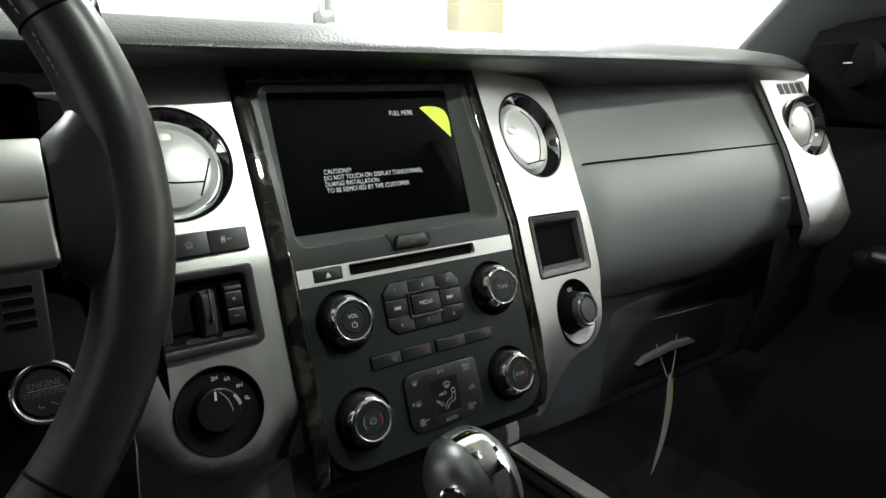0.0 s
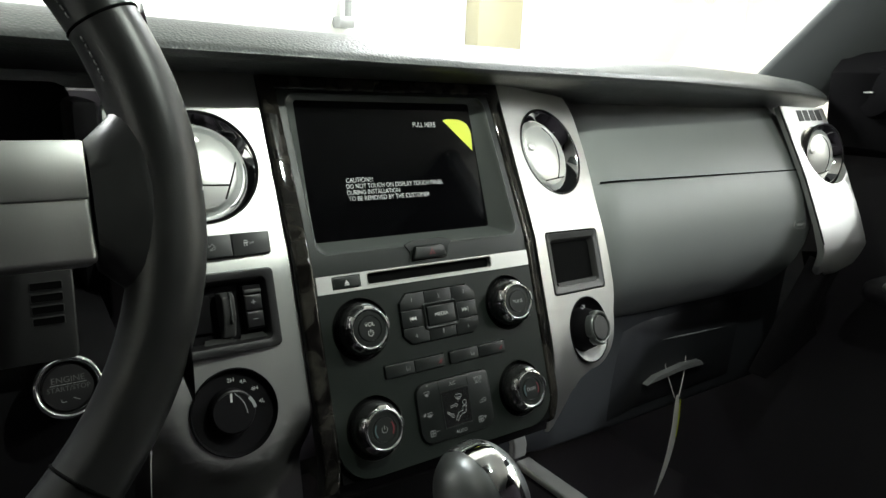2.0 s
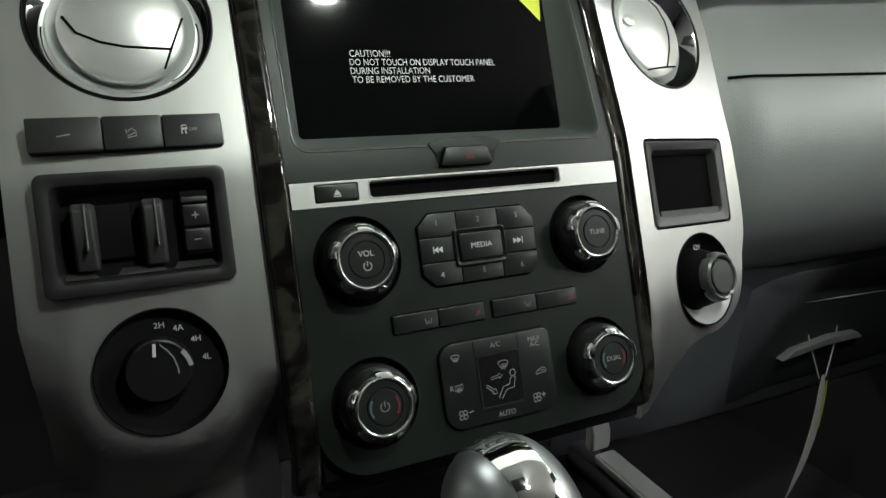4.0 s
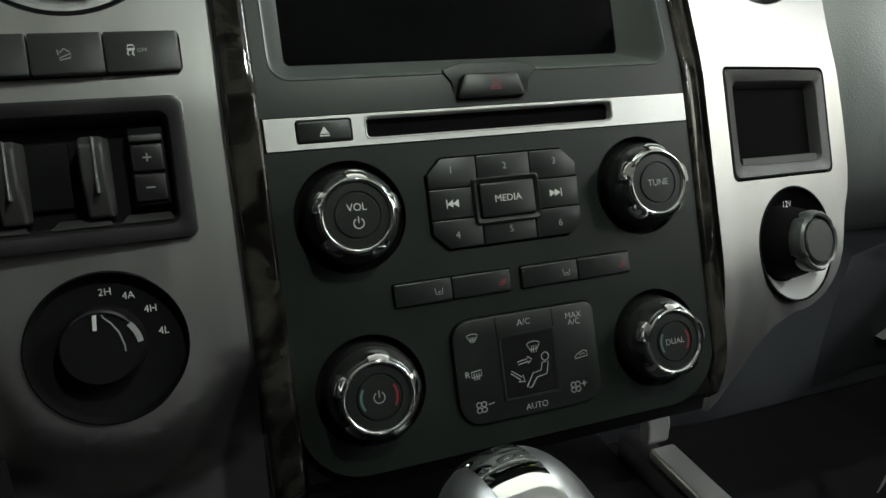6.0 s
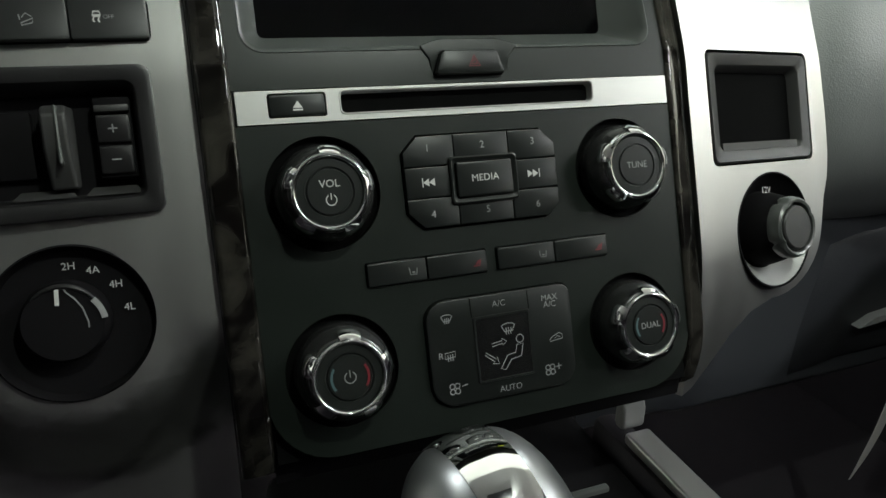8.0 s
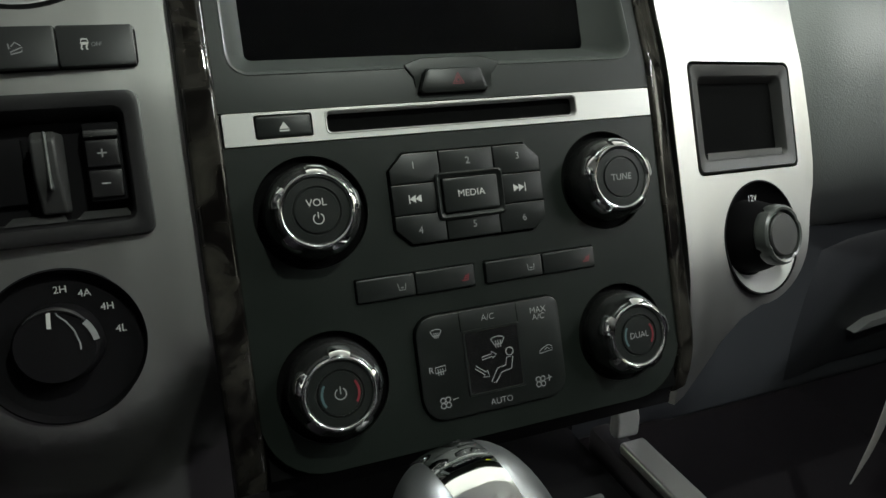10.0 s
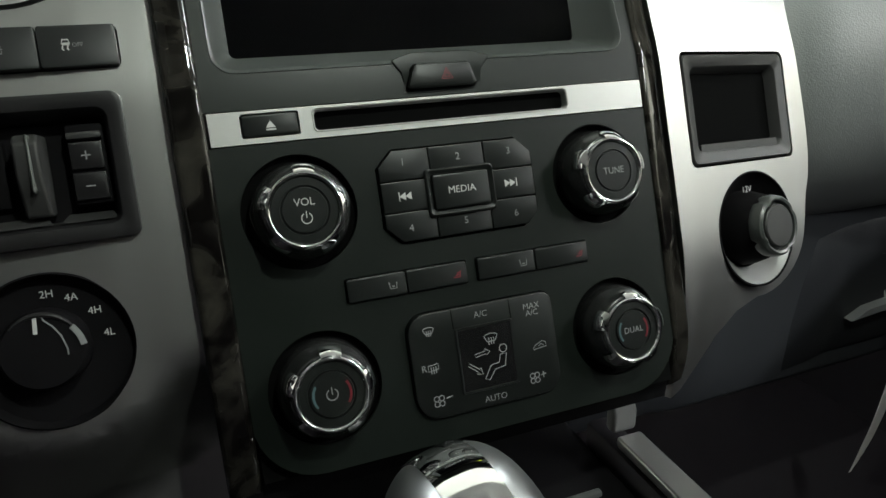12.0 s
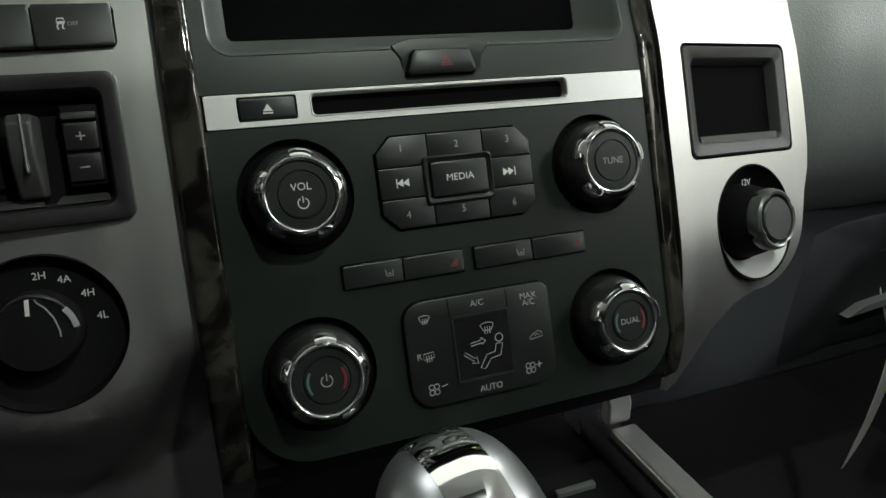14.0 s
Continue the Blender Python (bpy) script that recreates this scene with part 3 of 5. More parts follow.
# ---- steering wheel ----
def steering_wheel():
    m = pose(-0.4432, -0.145, 1.3000, -18.2, 0, 0.7)
    t = thing("steering_wheel", "black leather steering wheel with pale silver spokes", "steering wheel", m)
    R = 0.1906
    pts, rad = [], []
    for i in range(96):
        a = 2 * math.pi * i / 96
        deg = math.degrees(a)
        d3 = min(abs(deg - 0), abs(deg - 360))
        d9 = abs(deg - 180)
        bulge = max(math.exp(-((d3 - 10) / 13) ** 2), math.exp(-((d9 - 10) / 13) ** 2))
        pts.append((R * math.cos(a), 0, R * math.sin(a)))
        rad.append(0.0166 + 0.0010 * bulge)
    part("rim", sweep(pts, rad, 24, closed=True), LEATHER, t, sharp=80)
    for s in (1, -1):
        # The thumb rest, the leather that widens into the spoke.
        loops = []
        for u, hz, hy in ((0.1906, 0.098, 0.0120), (0.1850, 0.074, 0.0152), (0.1780, 0.056, 0.0143), (0.1680, 0.040, 0.0130), (0.1575, 0.030, 0.0122)):
            loops.append([(s * u, hy * math.sin(b), hz * math.cos(b) * (abs(math.cos(b)) ** -0.35 if abs(math.cos(b)) > 0.02 else 1) - 0.006) for b in [2 * math.pi * k / 24 for k in range(24)]])
        part("thumb_rest", loft(loops, True, True, True), LEATHER, t, sharp=80)
        sp = part("spoke", block(min(s * 0.1568, s * 0.05), max(s * 0.1568, s * 0.05), -0.0110, 0.010, -0.033, 0.022, 0.003, 3), SILVER, t, "pale satin silver spoke")
        part("crease", block(min(s * 0.1562, s * 0.05), max(s * 0.1562, s * 0.05), -0.0125, -0.008, -0.0045, 0.0218, 0.0015, 2), SILVER, sp)
    hub = [[(0.075 * math.cos(a), y, 0.075 * math.sin(a) * 0.9) for a in [2 * math.pi * k / 40 for k in range(40)]] for y in (0.02, -0.02)]
    hub.append([(x * 0.85, -0.032, z * 0.85) for x, y, z in hub[0]])
    part("hub", loft(hub, True, True, True), LEATHER, t)
    part("column", loft([[(0.045 * math.cos(a), y, 0.045 * math.sin(a)) for a in [2 * math.pi * k / 24 for k in range(24)]] for y in (0.02, 0.20)], True, True, True), BLACK, t)
    for deg in (25, -42, 155, -138):
        a = radians(deg)
        pos = Vector((R * math.cos(a), 0, R * math.sin(a)))
        tang = Vector((-math.sin(a), 0, math.cos(a)))
        rout = Vector((math.cos(a), 0, math.sin(a)))
        loop = [pos + rout * 0.0168 * math.cos(b) + Vector((0, 1, 0)) * 0.0168 * math.sin(b) for b in [2 * math.pi * k / 24 for k in range(24)]]
        part("grip_seam", sweep(loop, 0.0008, 6, closed=True), VOID, t)
    for k in range(46):
        a = radians(44 - k * 0.62)
        pos = Vector(((R - 0.0150) * math.cos(a), -0.0085, (R - 0.0150) * math.sin(a)))
        d = Vector((-math.sin(a), 0, math.cos(a)))
        if k % 2 == 0 and abs(math.degrees(a) - 25) > 1.2:
            part("stitch", sweep([pos - d * 0.0012, pos + Vector((-0.0004, -0.0006, 0)), pos + d * 0.0012], 0.0004, 6), STITCH, t)


steering_wheel()


# ---- console and gear selector ----
def center_console():
    t = thing("center_console", "black center console with a satin silver edge rail", "console")
    part("body", block(-0.115, 0.112, -0.90, 0.06, 0.55, 0.950, 0.012, 3), MATT_BLACK, t)
    part("side_wall", block(0.1125, 0.134, -0.90, 0.03, 0.55, 0.960, 0.006, 2), DARK_TRIM, t)
    bm = loft([[(0.114, y, z), (0.133, y, z), (0.133, y, z - 0.008), (0.114, y, z - 0.008)] for y, z in ((-0.90, 0.964), (-0.5, 0.967), (-0.15, 0.969), (-0.006, 0.9695))], True, True, True)
    part("edge_rail", bm, SILVER, t, "satin silver edge rail", bevel=0.002)
    bm = loft([[(0.1135 + d, y, z), (0.1325 + d, y, z), (0.1325 + d, y + 0.01, z), (0.1135 + d, y + 0.01, z)] for y, z, d in ((-0.003, 0.968, 0.0), (-0.003, 0.983, 0.0), (0.004, 1.008, -0.004), (0.018, 1.030, -0.006))], True, True, True)
    part("rail_end", bm, SCOOP, t, "satin silver rail end", bevel=0.003)
    part("selector_plate", block(-0.100, 0.02, -0.30, -0.07, 0.948, 0.956, 0.003, 2), BLACK, t)
    part("tray_edge", block(0.060, 0.088, -0.032, -0.027, 0.945, 0.9535, 0.0015, 2), BEZEL, t)
    return t


center_console()


def gear_selector():
    t = thing("gear_selector", "grey leather gear selector with a chrome band", "gear lever", pose(-0.0500, -0.150, 1.064, -8, -8, 8) @ Matrix.Diagonal((0.88, 1.05, 1.08, 1)))
    def shell(x0, x1, grow):
        rows = []
        nx, na = 14, 40
        for i in range(nx + 1):
            x = x0 + (x1 - x0) * i / nx
            k = max(0.0, 1 - (abs(x) / 0.0315) ** 2.6) ** (1 / 2.6)
            rows.append([(x, (0.036 * k + grow) * math.cos(b), (0.040 * k + grow) * math.sin(b)) for b in [2 * math.pi * j / na for j in range(na)]])
        return loft(rows, True, True, True)
    part("grip", shell(-0.0313, -0.0110, 0.0), LEATHER_GREY, t, sharp=80)
    part("grip", shell(0.0110, 0.0313, 0.0), LEATHER_GREY, t, sharp=80)
    part("chrome_band", shell(-0.0110, 0.0110, 0.0006), CHROME, t, "polished chrome band", sharp=60)
    b = part("side_button", lathe([(0.0125, 0.010), (0.0125, 0.0), (0.0118, -0.0028), (0.0104, -0.0036), (0.0092, -0.0024), (0.0088, 0.0), (0.0080, -0.0010), (0.0003, -0.0016)], n=32), CHROME, t, "round chrome side button")
    b.matrix_world = pose(-0.0765, -0.166, 1.070, -6, 0, -58)
    part("stem", sweep([(0, 0.0, -0.03), (0, 0.005, -0.11)], [0.014, 0.011], 20), BLACK, t)


gear_selector()


def hang_tag():
    t = thing("hang_tag", "white paper tag with a yellow stripe hung by a string", "tag")
    top = Vector((0.541, 0.098, 0.899))
    def spine(v):
        return top + Vector((0.034 * v - 0.054 * v ** 2, 0.004 * v ** 2, -0.172 * v))
    way = Vector((0.985, 0.17, 0.0))
    rows = []
    for i in range(19):
        v = i / 18
        w = lens([0, 0.12, 0.5, 0.8, 1.0], [0.005, 0.0160, 0.0215, 0.0175, 0.003])(v)
        c = spine(v)
        rows.append([c - way * w * 0.55, c + way * w * 0.45, c + way * w * 0.45 + Vector((0.0005, -0.0005, 0)), c - way * w * 0.55 + Vector((0.0005, -0.0005, 0))])
    card = part("card", loft(rows, True, True, True), PAPER, t)
    rows = [[spine(i / 18) + way * 0.0048 + Vector((0.0012, -0.0012, 0)), spine(i / 18) + way * 0.0085 + Vector((0.0012, -0.0012, 0))] for i in range(1, 9)]
    part("yellow_stripe", loft(rows, closed=False), YELLOW, card, "yellow printed stripe")
    for dx in (-0.028, 0.027):
        part("string", sweep([(0.532 + dx, 0.106, 0.970), (0.534 + dx * 0.85, 0.101, 0.945), (0.541 + dx * 0.2, 0.098, 0.895)], 0.0009, 6), PAPER, t, "thin white string")


hang_tag()


# ---- centre stack, in its own axes ----
def face(z):
    """Depth of the centre face: flat below, leaning further back round the screen."""
    return 0.0 if z < 0.012 else 0.15 * (z - 0.012)


BEND = [0.004, 0.008, 0.012, 0.0165, 0.020, 0.024, -0.09, -0.10, -0.11, -0.12]


def side_face(x, z):
    """Depth of the silver panels beside it; their lower ends curve away, the driver's below a lobe round its dial."""
    d = max(0.0, z - 0.004)
    lean = 0.14 * d * d / 0.04 if d < 0.02 else 0.14 * (d - 0.01)
    d = max(0.0, -0.09 - z)
    if x > 0:
        return 0.0025 + 0.18 * max(0.0, x - 0.130) + lean + (3.2 * d * d if d < 0.08 else 3.2 * (0.0064 + 0.16 * (d - 0.08)))
    fall = 0.045 * ease((math.hypot(x + 0.1868, z + 0.0900) - 0.0385) / 0.045) * ease((-0.0760 - z - 0.55 * max(0.0, x + 0.1700)) / 0.045)
    return 0.0045 + 0.05 * max(0.0, -x - 0.128) + lean + fall + 0.10 * max(0.0, -0.15 - z)


def wood_surround(t):
    """Strips of dark wood beside and over the centre face, flat with rounded edges, tucking under at the foot."""
    def strip(name, path, label, rise_most, shape):
        rows = []
        for u in (0, 0.03, 0.07, 0.13, 0.22, 0.36, 0.5, 0.64, 0.78, 0.87, 0.93, 0.97, 1):
            rise = rise_most * (1 - abs(2 * u - 1) ** shape)
            row = []
            for (ax, az), (bx, bz) in path:
                x, z = ax + (bx - ax) * u, az + (bz - az) * u
                foot = max(0.0, -0.135 - z)
                row.append((x, face(z) + 0.42 * max(0.0, x - 0.1132) * ease((0.166 - z) / 0.012) - 0.0005 - rise + 9.0 * foot * foot, z))
            rows.append(row)
        rows.insert(0, [(x, y + 0.008, z) for x, y, z in rows[0]])
        rows.append([(x, y + 0.012, z) for x, y, z in rows[-1]])
        part(name, loft(rows, closed=False), WOOD, t, label, sharp=60)
    zs = [-0.172 + 0.3355 * i / 54 for i in range(55)]
    strip("wood_strip", [((-0.1132, z), (-0.1280, z + 0.013 * max(0.0, (z - 0.15) / 0.0135))) for z in zs], "dark glossy burl wood strip", 0.0022, 7)
    strip("wood_strip", [((0.1132, z), (0.1290, z + 0.013 * max(0.0, (z - 0.15) / 0.0135))) for z in zs], "dark glossy burl wood strip", 0.0022, 6)
    strip("wood_strip", [((-0.1132 + 0.2264 * i / 30, 0.1635), (-0.1280 + 0.2570 * i / 30, 0.1765)) for i in range(31)], "dark glossy burl wood top strip", 0.0022, 7)
    chin = [[(x, 0.0045 + 5.0 * max(0.0, -0.135 - z) ** 2, z) for x in (-0.1130, -0.06, 0.0, 0.06, 0.1130)] for z in [-0.12 - 0.057 * i / 10 for i in range(11)]]
    chin += [[(x, y, z) for x, _, _ in chin[0]] for y, z in ((0.0140, -0.1785), (0.0180, -0.1795), (0.10, -0.160))]
    part("chin", loft(chin, closed=False), MATT_BLACK, t, "black panel under the face")


def knob(name, cx, cz, t, label):
    """A knob: a well coloured near black for shade, a tapered body, a chrome ring with five grips and a cap."""
    k = part(name, lathe([(0.0226, 0.004), (0.0224, -0.0023), (0.0213, -0.0068), (0.0196, -0.0113), (0.0180, -0.0143), (0.0160, -0.0153)], cx, cz, cap=False), SMOKED, t, label)
    # The near-black well paints the dark halo of shade round the knob.
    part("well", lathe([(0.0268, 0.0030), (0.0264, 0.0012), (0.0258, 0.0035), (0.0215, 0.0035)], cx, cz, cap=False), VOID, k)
    part("chrome_ring", lathe([(0.0173, -0.0136), (0.0172, -0.0153), (0.0168, -0.0163), (0.0163, -0.0169), (0.0156, -0.0169), (0.0150, -0.0162), (0.0146, -0.0149)], cx, cz, 72, False), CHROME, k, "chrome ring", sharp=60)
    for i in range(5):
        a0 = radians(84 + 72 * i)
        rows = []
        for j in range(7):
            q = a0 + radians(-15 + 30 * j / 6)
            w = 1.0 if 0 < j < 6 else 0.8
            rows.append([(cx + r * math.cos(q), y, cz + r * math.sin(q)) for r, y in ((0.0168, -0.0106), (0.0208 * w + 0.0168 * (1 - w), -0.0109), (0.0206 * w + 0.0168 * (1 - w), -0.0128), (0.0188 * w + 0.0168 * (1 - w), -0.0156), (0.0166, -0.0168))])
        part("grip_tab", loft(rows, True, True, True), CHROME, k, "chrome grip tab")
    bm = lathe([(0.0147, -0.0140), (0.0145, -0.0153), (0.0109, -0.0154), (0.0106, -0.0148), (0.0101, -0.0148), (0.0098, -0.0156), (0.0002, -0.0157)], cx, cz)
    return part("cap", bm, BUTTON, k)


CAP_Y = -0.01585


KNOBS = ((-0.0782, -0.0472), (0.0786, -0.0475), (-0.0787, -0.1286), (0.0780, -0.1298))


def center_stack():
    t = thing("center_stack", "charcoal center stack with audio and climate controls", "control panel", STACK)
    wood_surround(t)
    screen_hole = rrect(-0.1070, 0.1060, 0.0170, 0.1606, 0.0100)
    # Two plates, above and below the silver bar.
    up = [(x, z) for x, z in rrect(-0.1137, 0.1137, 0.0006, 0.1640, (0.0003, 0.0003, 0.006, 0.006), 6)]
    part("upper_face", plate(up, [screen_hole], lambda x, z: face(z), 0.004, (), span(0.0, 0.158, 10)), CHARCOAL, t, bevel=0.0006)
    lo = [(x, z) for x, z in rrect(-0.1137, 0.1137, -0.1675, -0.0152, (0.030, 0.030, 0.0003, 0.0003), 8)]
    wells = [ring(cx, cz, 0.0263) for cx, cz in KNOBS]
    key_well = [(x, z) for x, z in chamfer(-0.0410, 0.0410, -0.0689, -0.0234, 0.0085)]
    hvac_well = rrect(-0.0384, 0.0412, -0.1554, -0.1028, (0.012, 0.010, 0.006, 0.010), 4)
    heat_l, heat_r = rrect(-0.0635, -0.0022, -0.0926, -0.0808, 0.001, 2), rrect(0.0025, 0.0665, -0.0926, -0.0808, 0.001, 2)
    part("lower_face", plate(lo, wells + [key_well, hvac_well, heat_l, heat_r], lambda x, z: 0.0, 0.005), CHARCOAL, t, bevel=0.0005)
    # Near-black sheet behind the openings, standing in for the shade inside.
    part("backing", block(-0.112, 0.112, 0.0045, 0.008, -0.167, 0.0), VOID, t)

    # Silver bar with the disc slot.
    slot = rrect(-0.0664, 0.0662, -0.0118, -0.0012, 0.0022, 4)
    ej = rrect(-0.0987, -0.0727, -0.0122, -0.0014, 0.0012, 3)
    bar = part("silver_bar", plate(rrect(-0.1122, 0.1122, -0.0147, 0.0, 0.0004, 2), [slot, ej], lambda x, z: -0.0008, 0.004), SILVER_BAR, t, "brushed silver bar", bevel=0.0003)
    rim = [[(x, y, z) for x, z in rrect(-0.0664 + g, 0.0662 - g, -0.0118 + g, -0.0012 - g, 0.0022, 4)] for g, y in ((-0.0003, -0.0007), (0.0, -0.0013), (0.0005, -0.0008), (0.0010, 0.004))]
    part("slot_rim", loft(rim), SILVER_BAR, bar)
    part("disc_slot", plate(rrect(-0.068, 0.068, -0.0135, 0.0, 0.002, 3), (), lambda x, z: 0.0035, 0.001), VOID, bar, "black disc slot")
    e = part("eject_button", button(rrect(-0.0980, -0.0734, -0.0116, -0.0020, 0.001, 3), 0.004, -0.0014), BUTTON, bar, "black eject button")
    bm = stroke([[(-0.0879, -0.0090), (-0.0835, -0.0090)]], 0.0007, -0.00155)
    vs = [bm.verts.new((x, -0.00155, z)) for x, z in ((-0.0879, -0.0082), (-0.0835, -0.0082), (-0.0857, -0.0050))]
    bm.faces.new(vs)
    part("eject_symbol", bm, INK, e)

    # Hazard button on its raised seat.
    arch = [(-0.0205, 0.0030), (0.0198, 0.0030), (0.0204, 0.0120), (0.0252, 0.0176), (0.0252, 0.0188), (0.0192, 0.0206), (0.0140, 0.0218), (-0.0150, 0.0218), (-0.0196, 0.0206), (-0.0250, 0.0188), (-0.0250, 0.0176), (-0.0212, 0.0120)]
    part("hazard_seat", plate(arch, (), lambda x, z: face(z) + 0.0002 - 0.0014 * max(0.0, min(1.0, (z - 0.007) / 0.010)), 0.010, (), span(0.004, 0.0200, 5)), CHARCOAL, t, bevel=0.0010, segments=3)
    hz = [(-0.0172, 0.0040), (0.0160, 0.0040), (0.0172, 0.0050), (0.0146, 0.0142), (0.0132, 0.0155), (-0.0134, 0.0155), (-0.0150, 0.0142), (-0.0184, 0.0050)]
    part("gap", plate([((x - 0.0005) * 1.035 - 0.0005, 0.0098 + (z - 0.0098) * 1.07) for x, z in hz], (), lambda x, z: face(z) - 0.0015, 0.001), VOID, t)
    hz = [(x - 0.0010, z) for x, z in hz]
    h = part("hazard_button", button(hz, 0.0, -0.0040, 0.0016), BUTTON, t, "hazard button with a red triangle")
    part("red_triangle", stroke([[(-0.0024, 0.0074), (0.0032, 0.0074), (0.0004, 0.0126), (-0.0024, 0.0074)], [(-0.0010, 0.0083), (0.0018, 0.0083), (0.0004, 0.0108), (-0.0010, 0.0083)]], 0.0008, -0.00415), RED_INK, h)

    # Audio keys.
    xs, zs = (-0.0402, -0.0144, 0.0144, 0.0402), (-0.0241, -0.0388, -0.0538, -0.0681)
    glyph = {(0, 0): "1", (1, 0): "2", (2, 0): "3", (0, 2): "4", (1, 2): "5", (2, 2): "6"}
    for i in range(3):
        for j in range(3):
            if (i, j) == (1, 1):
                continue
            x0, x1, z1, z0 = xs[i] + 0.0002, xs[i + 1] - 0.0002, zs[j] - 0.0002, zs[j + 1] + 0.0002
            c = [0.0002] * 4
            if i == 0 and j == 0:
                c[3] = 0.0075
            if i == 2 and j == 0:
                c[2] = 0.0075
            if i == 0 and j == 2:
                c[0] = 0.0075
            if i == 2 and j == 2:
                c[1] = 0.0060
            loop = []
            for (px, pz, sx, sz), q in zip(((x0, z0, 1, 1), (x1, z0, -1, 1), (x1, z1, -1, -1), (x0, z1, 1, -1)), c):
                a, b = (px, pz + sz * q), (px + sx * q, pz)
                loop += [a, b] if (sx, sz) in ((1, 1), (-1, -1)) else [b, a]
            kx, kz = (x0 + x1) / 2, (z0 + z1) / 2
            k = part("audio_key", button(loop, 0.004, -0.0022, 0.0006), BUTTON, t)
            if (i, j) in glyph:
                gx = {0: -0.0005, 1: 0.0005, 2: 0.0005}[i]
                words("numeral", glyph[(i, j)], 0.0049, kx + gx, -0.00232, kz + (0.0012 if j == 0 else -0.0008), INK_DIM, k)
            else:
                bm = bmesh.new()
                s = -1 if i == 0 else 1
                gx = kx - 0.001
                for o in (0.0, 0.0029):
                    pts = [(gx + s * (o - 0.0027), kz - 0.0019), (gx + s * (o - 0.0027), kz + 0.0019), (gx + s * (o + 0.0004), kz)]
                    bm.faces.new([bm.verts.new((x, -0.00232, z)) for x, z in pts])
                bx = gx + s * 0.0036
                bm.faces.new([bm.verts.new((x, -0.00232, z)) for x, z in ((bx, kz - 0.0021), (bx + 0.0005, kz - 0.0021), (bx + 0.0005, kz + 0.0021), (bx, kz + 0.0021))])
                part("skip_symbol", bm, INK, k)
    m_out = [[(x, y, z) for x, z in rrect(-0.0178 - g, 0.0174 + g, -0.0579 - g, -0.0354 + g, 0.002, 3)] for g, y in ((0.0004, -0.001), (0.0002, -0.0034), (-0.0006, -0.0040), (-0.0022, -0.0030), (-0.0025, -0.0005))]
    part("media_frame", loft(m_out), BUTTON, t)
    part("gap", plate(rrect(-0.0188, 0.0184, -0.0589, -0.0344, 0.002, 3), (), lambda x, z: -0.0017, 0.004), VOID, t)
    k = part("media_button", button(rrect(-0.0148, 0.0144, -0.0549, -0.0382, 0.0008, 3), 0.0, -0.0045), BUTTON, t)
    words("lettering", "MEDIA", 0.0047, -0.0004, -0.00465, -0.0463, INK, k, width=1.05)

    # Seat heating keys.
    for x0, x1, red in ((-0.0629, -0.0341, 0), (-0.0337, -0.0028, 1), (0.0031, 0.0347, 0), (0.0351, 0.0659, 1)):
        k = part("seat_key", button(rrect(x0, x1, -0.0922, -0.0813, 0.0008, 3), 0.004, -0.0018), BUTTON, t)
        sx = x1 - 0.0065 if not red else x1 - 0.0055
        seat_lines = [[(sx - 0.003, -0.0849), (sx - 0.0022, -0.0892), (sx + 0.0018, -0.0892), (sx + 0.0022, -0.0853)], [(sx - 0.0012, -0.0877), (sx + 0.0008, -0.0877)], [(sx - 0.0012, -0.0879), (sx + 0.0008, -0.0879)]]
        if red:
            seat_lines = [[(sx - 0.0025, -0.0892), (sx + 0.0018, -0.0892), (sx + 0.0026, -0.0852)], [(sx - 0.001, -0.0880), (sx + 0.0016, -0.0875)], [(sx, -0.0867), (sx + 0.002, -0.0862)]]
        part("seat_symbol", stroke([[(sx + 0.75 * (a - sx), -0.0871 + 0.75 * (b + 0.0871)) for a, b in line] for line in seat_lines], 0.0007 if red else 0.0004, -0.00195), RED_INK if red else INK_DIM, k)

    # Climate keypad.
    pad = part("climate_pad", button(rrect(-0.0350, 0.0430, -0.1556, -0.1040, (0.0115, 0.0095, 0.0055, 0.0095), 5), 0.004, -0.0024, 0.0009), BUTTON, t, "climate keypad with printed symbols")
    pad.location = (-0.0026, 0, 0.0006)
    for gx in (-0.0120, 0.0190):
        part("key_groove", stroke([[(gx, -0.1044), (gx + 0.0002, -0.1140)]], 0.0005, -0.00245), VOID, pad)
    scr = [[(x, y, z) for x, z in rrect(-0.0115 + g, 0.0195 - g, -0.1470 + g, -0.1140 - g, 0.001, 3)] for g, y in ((0, -0.0022), (0.0003, -0.0029), (0.0010, -0.0029), (0.0016, -0.0027))]
    part("display_frame", loft(scr), BUTTON, pad)
    d = part("climate_display", plate(rrect(-0.0105, 0.0185, -0.1460, -0.1150, 0.001, 3), (), lambda x, z: -0.0028, 0.0005), GLOSS_BLACK, pad, "small dark climate display")
    y = -0.00295
    cx, cz = 0.0040, -0.1316
    def defrost(x, z, k):
        top = [(x + k * a, z + k * b) for a, b in ((-3.6, 1.6), (-2.4, 2.3), (0.0, 2.7), (2.4, 2.3), (3.6, 1.6), (2.1, -1.3), (-2.1, -1.3), (-3.6, 1.6))]
        return [top] + [[(x + k * a, z + k * 0.6), (x + k * (a + 0.25), z - k * 0.6), (x + k * (a - 0.15), z - k * 1.8), (x + k * a, z - k * 2.9)] for a in (-1.3, 0.0, 1.3)]
    vent = defrost(cx + 0.0028, cz + 0.0095, 0.0010)
    part("defrost_symbol", stroke(vent, 0.00045, y), INK_DIM, d)
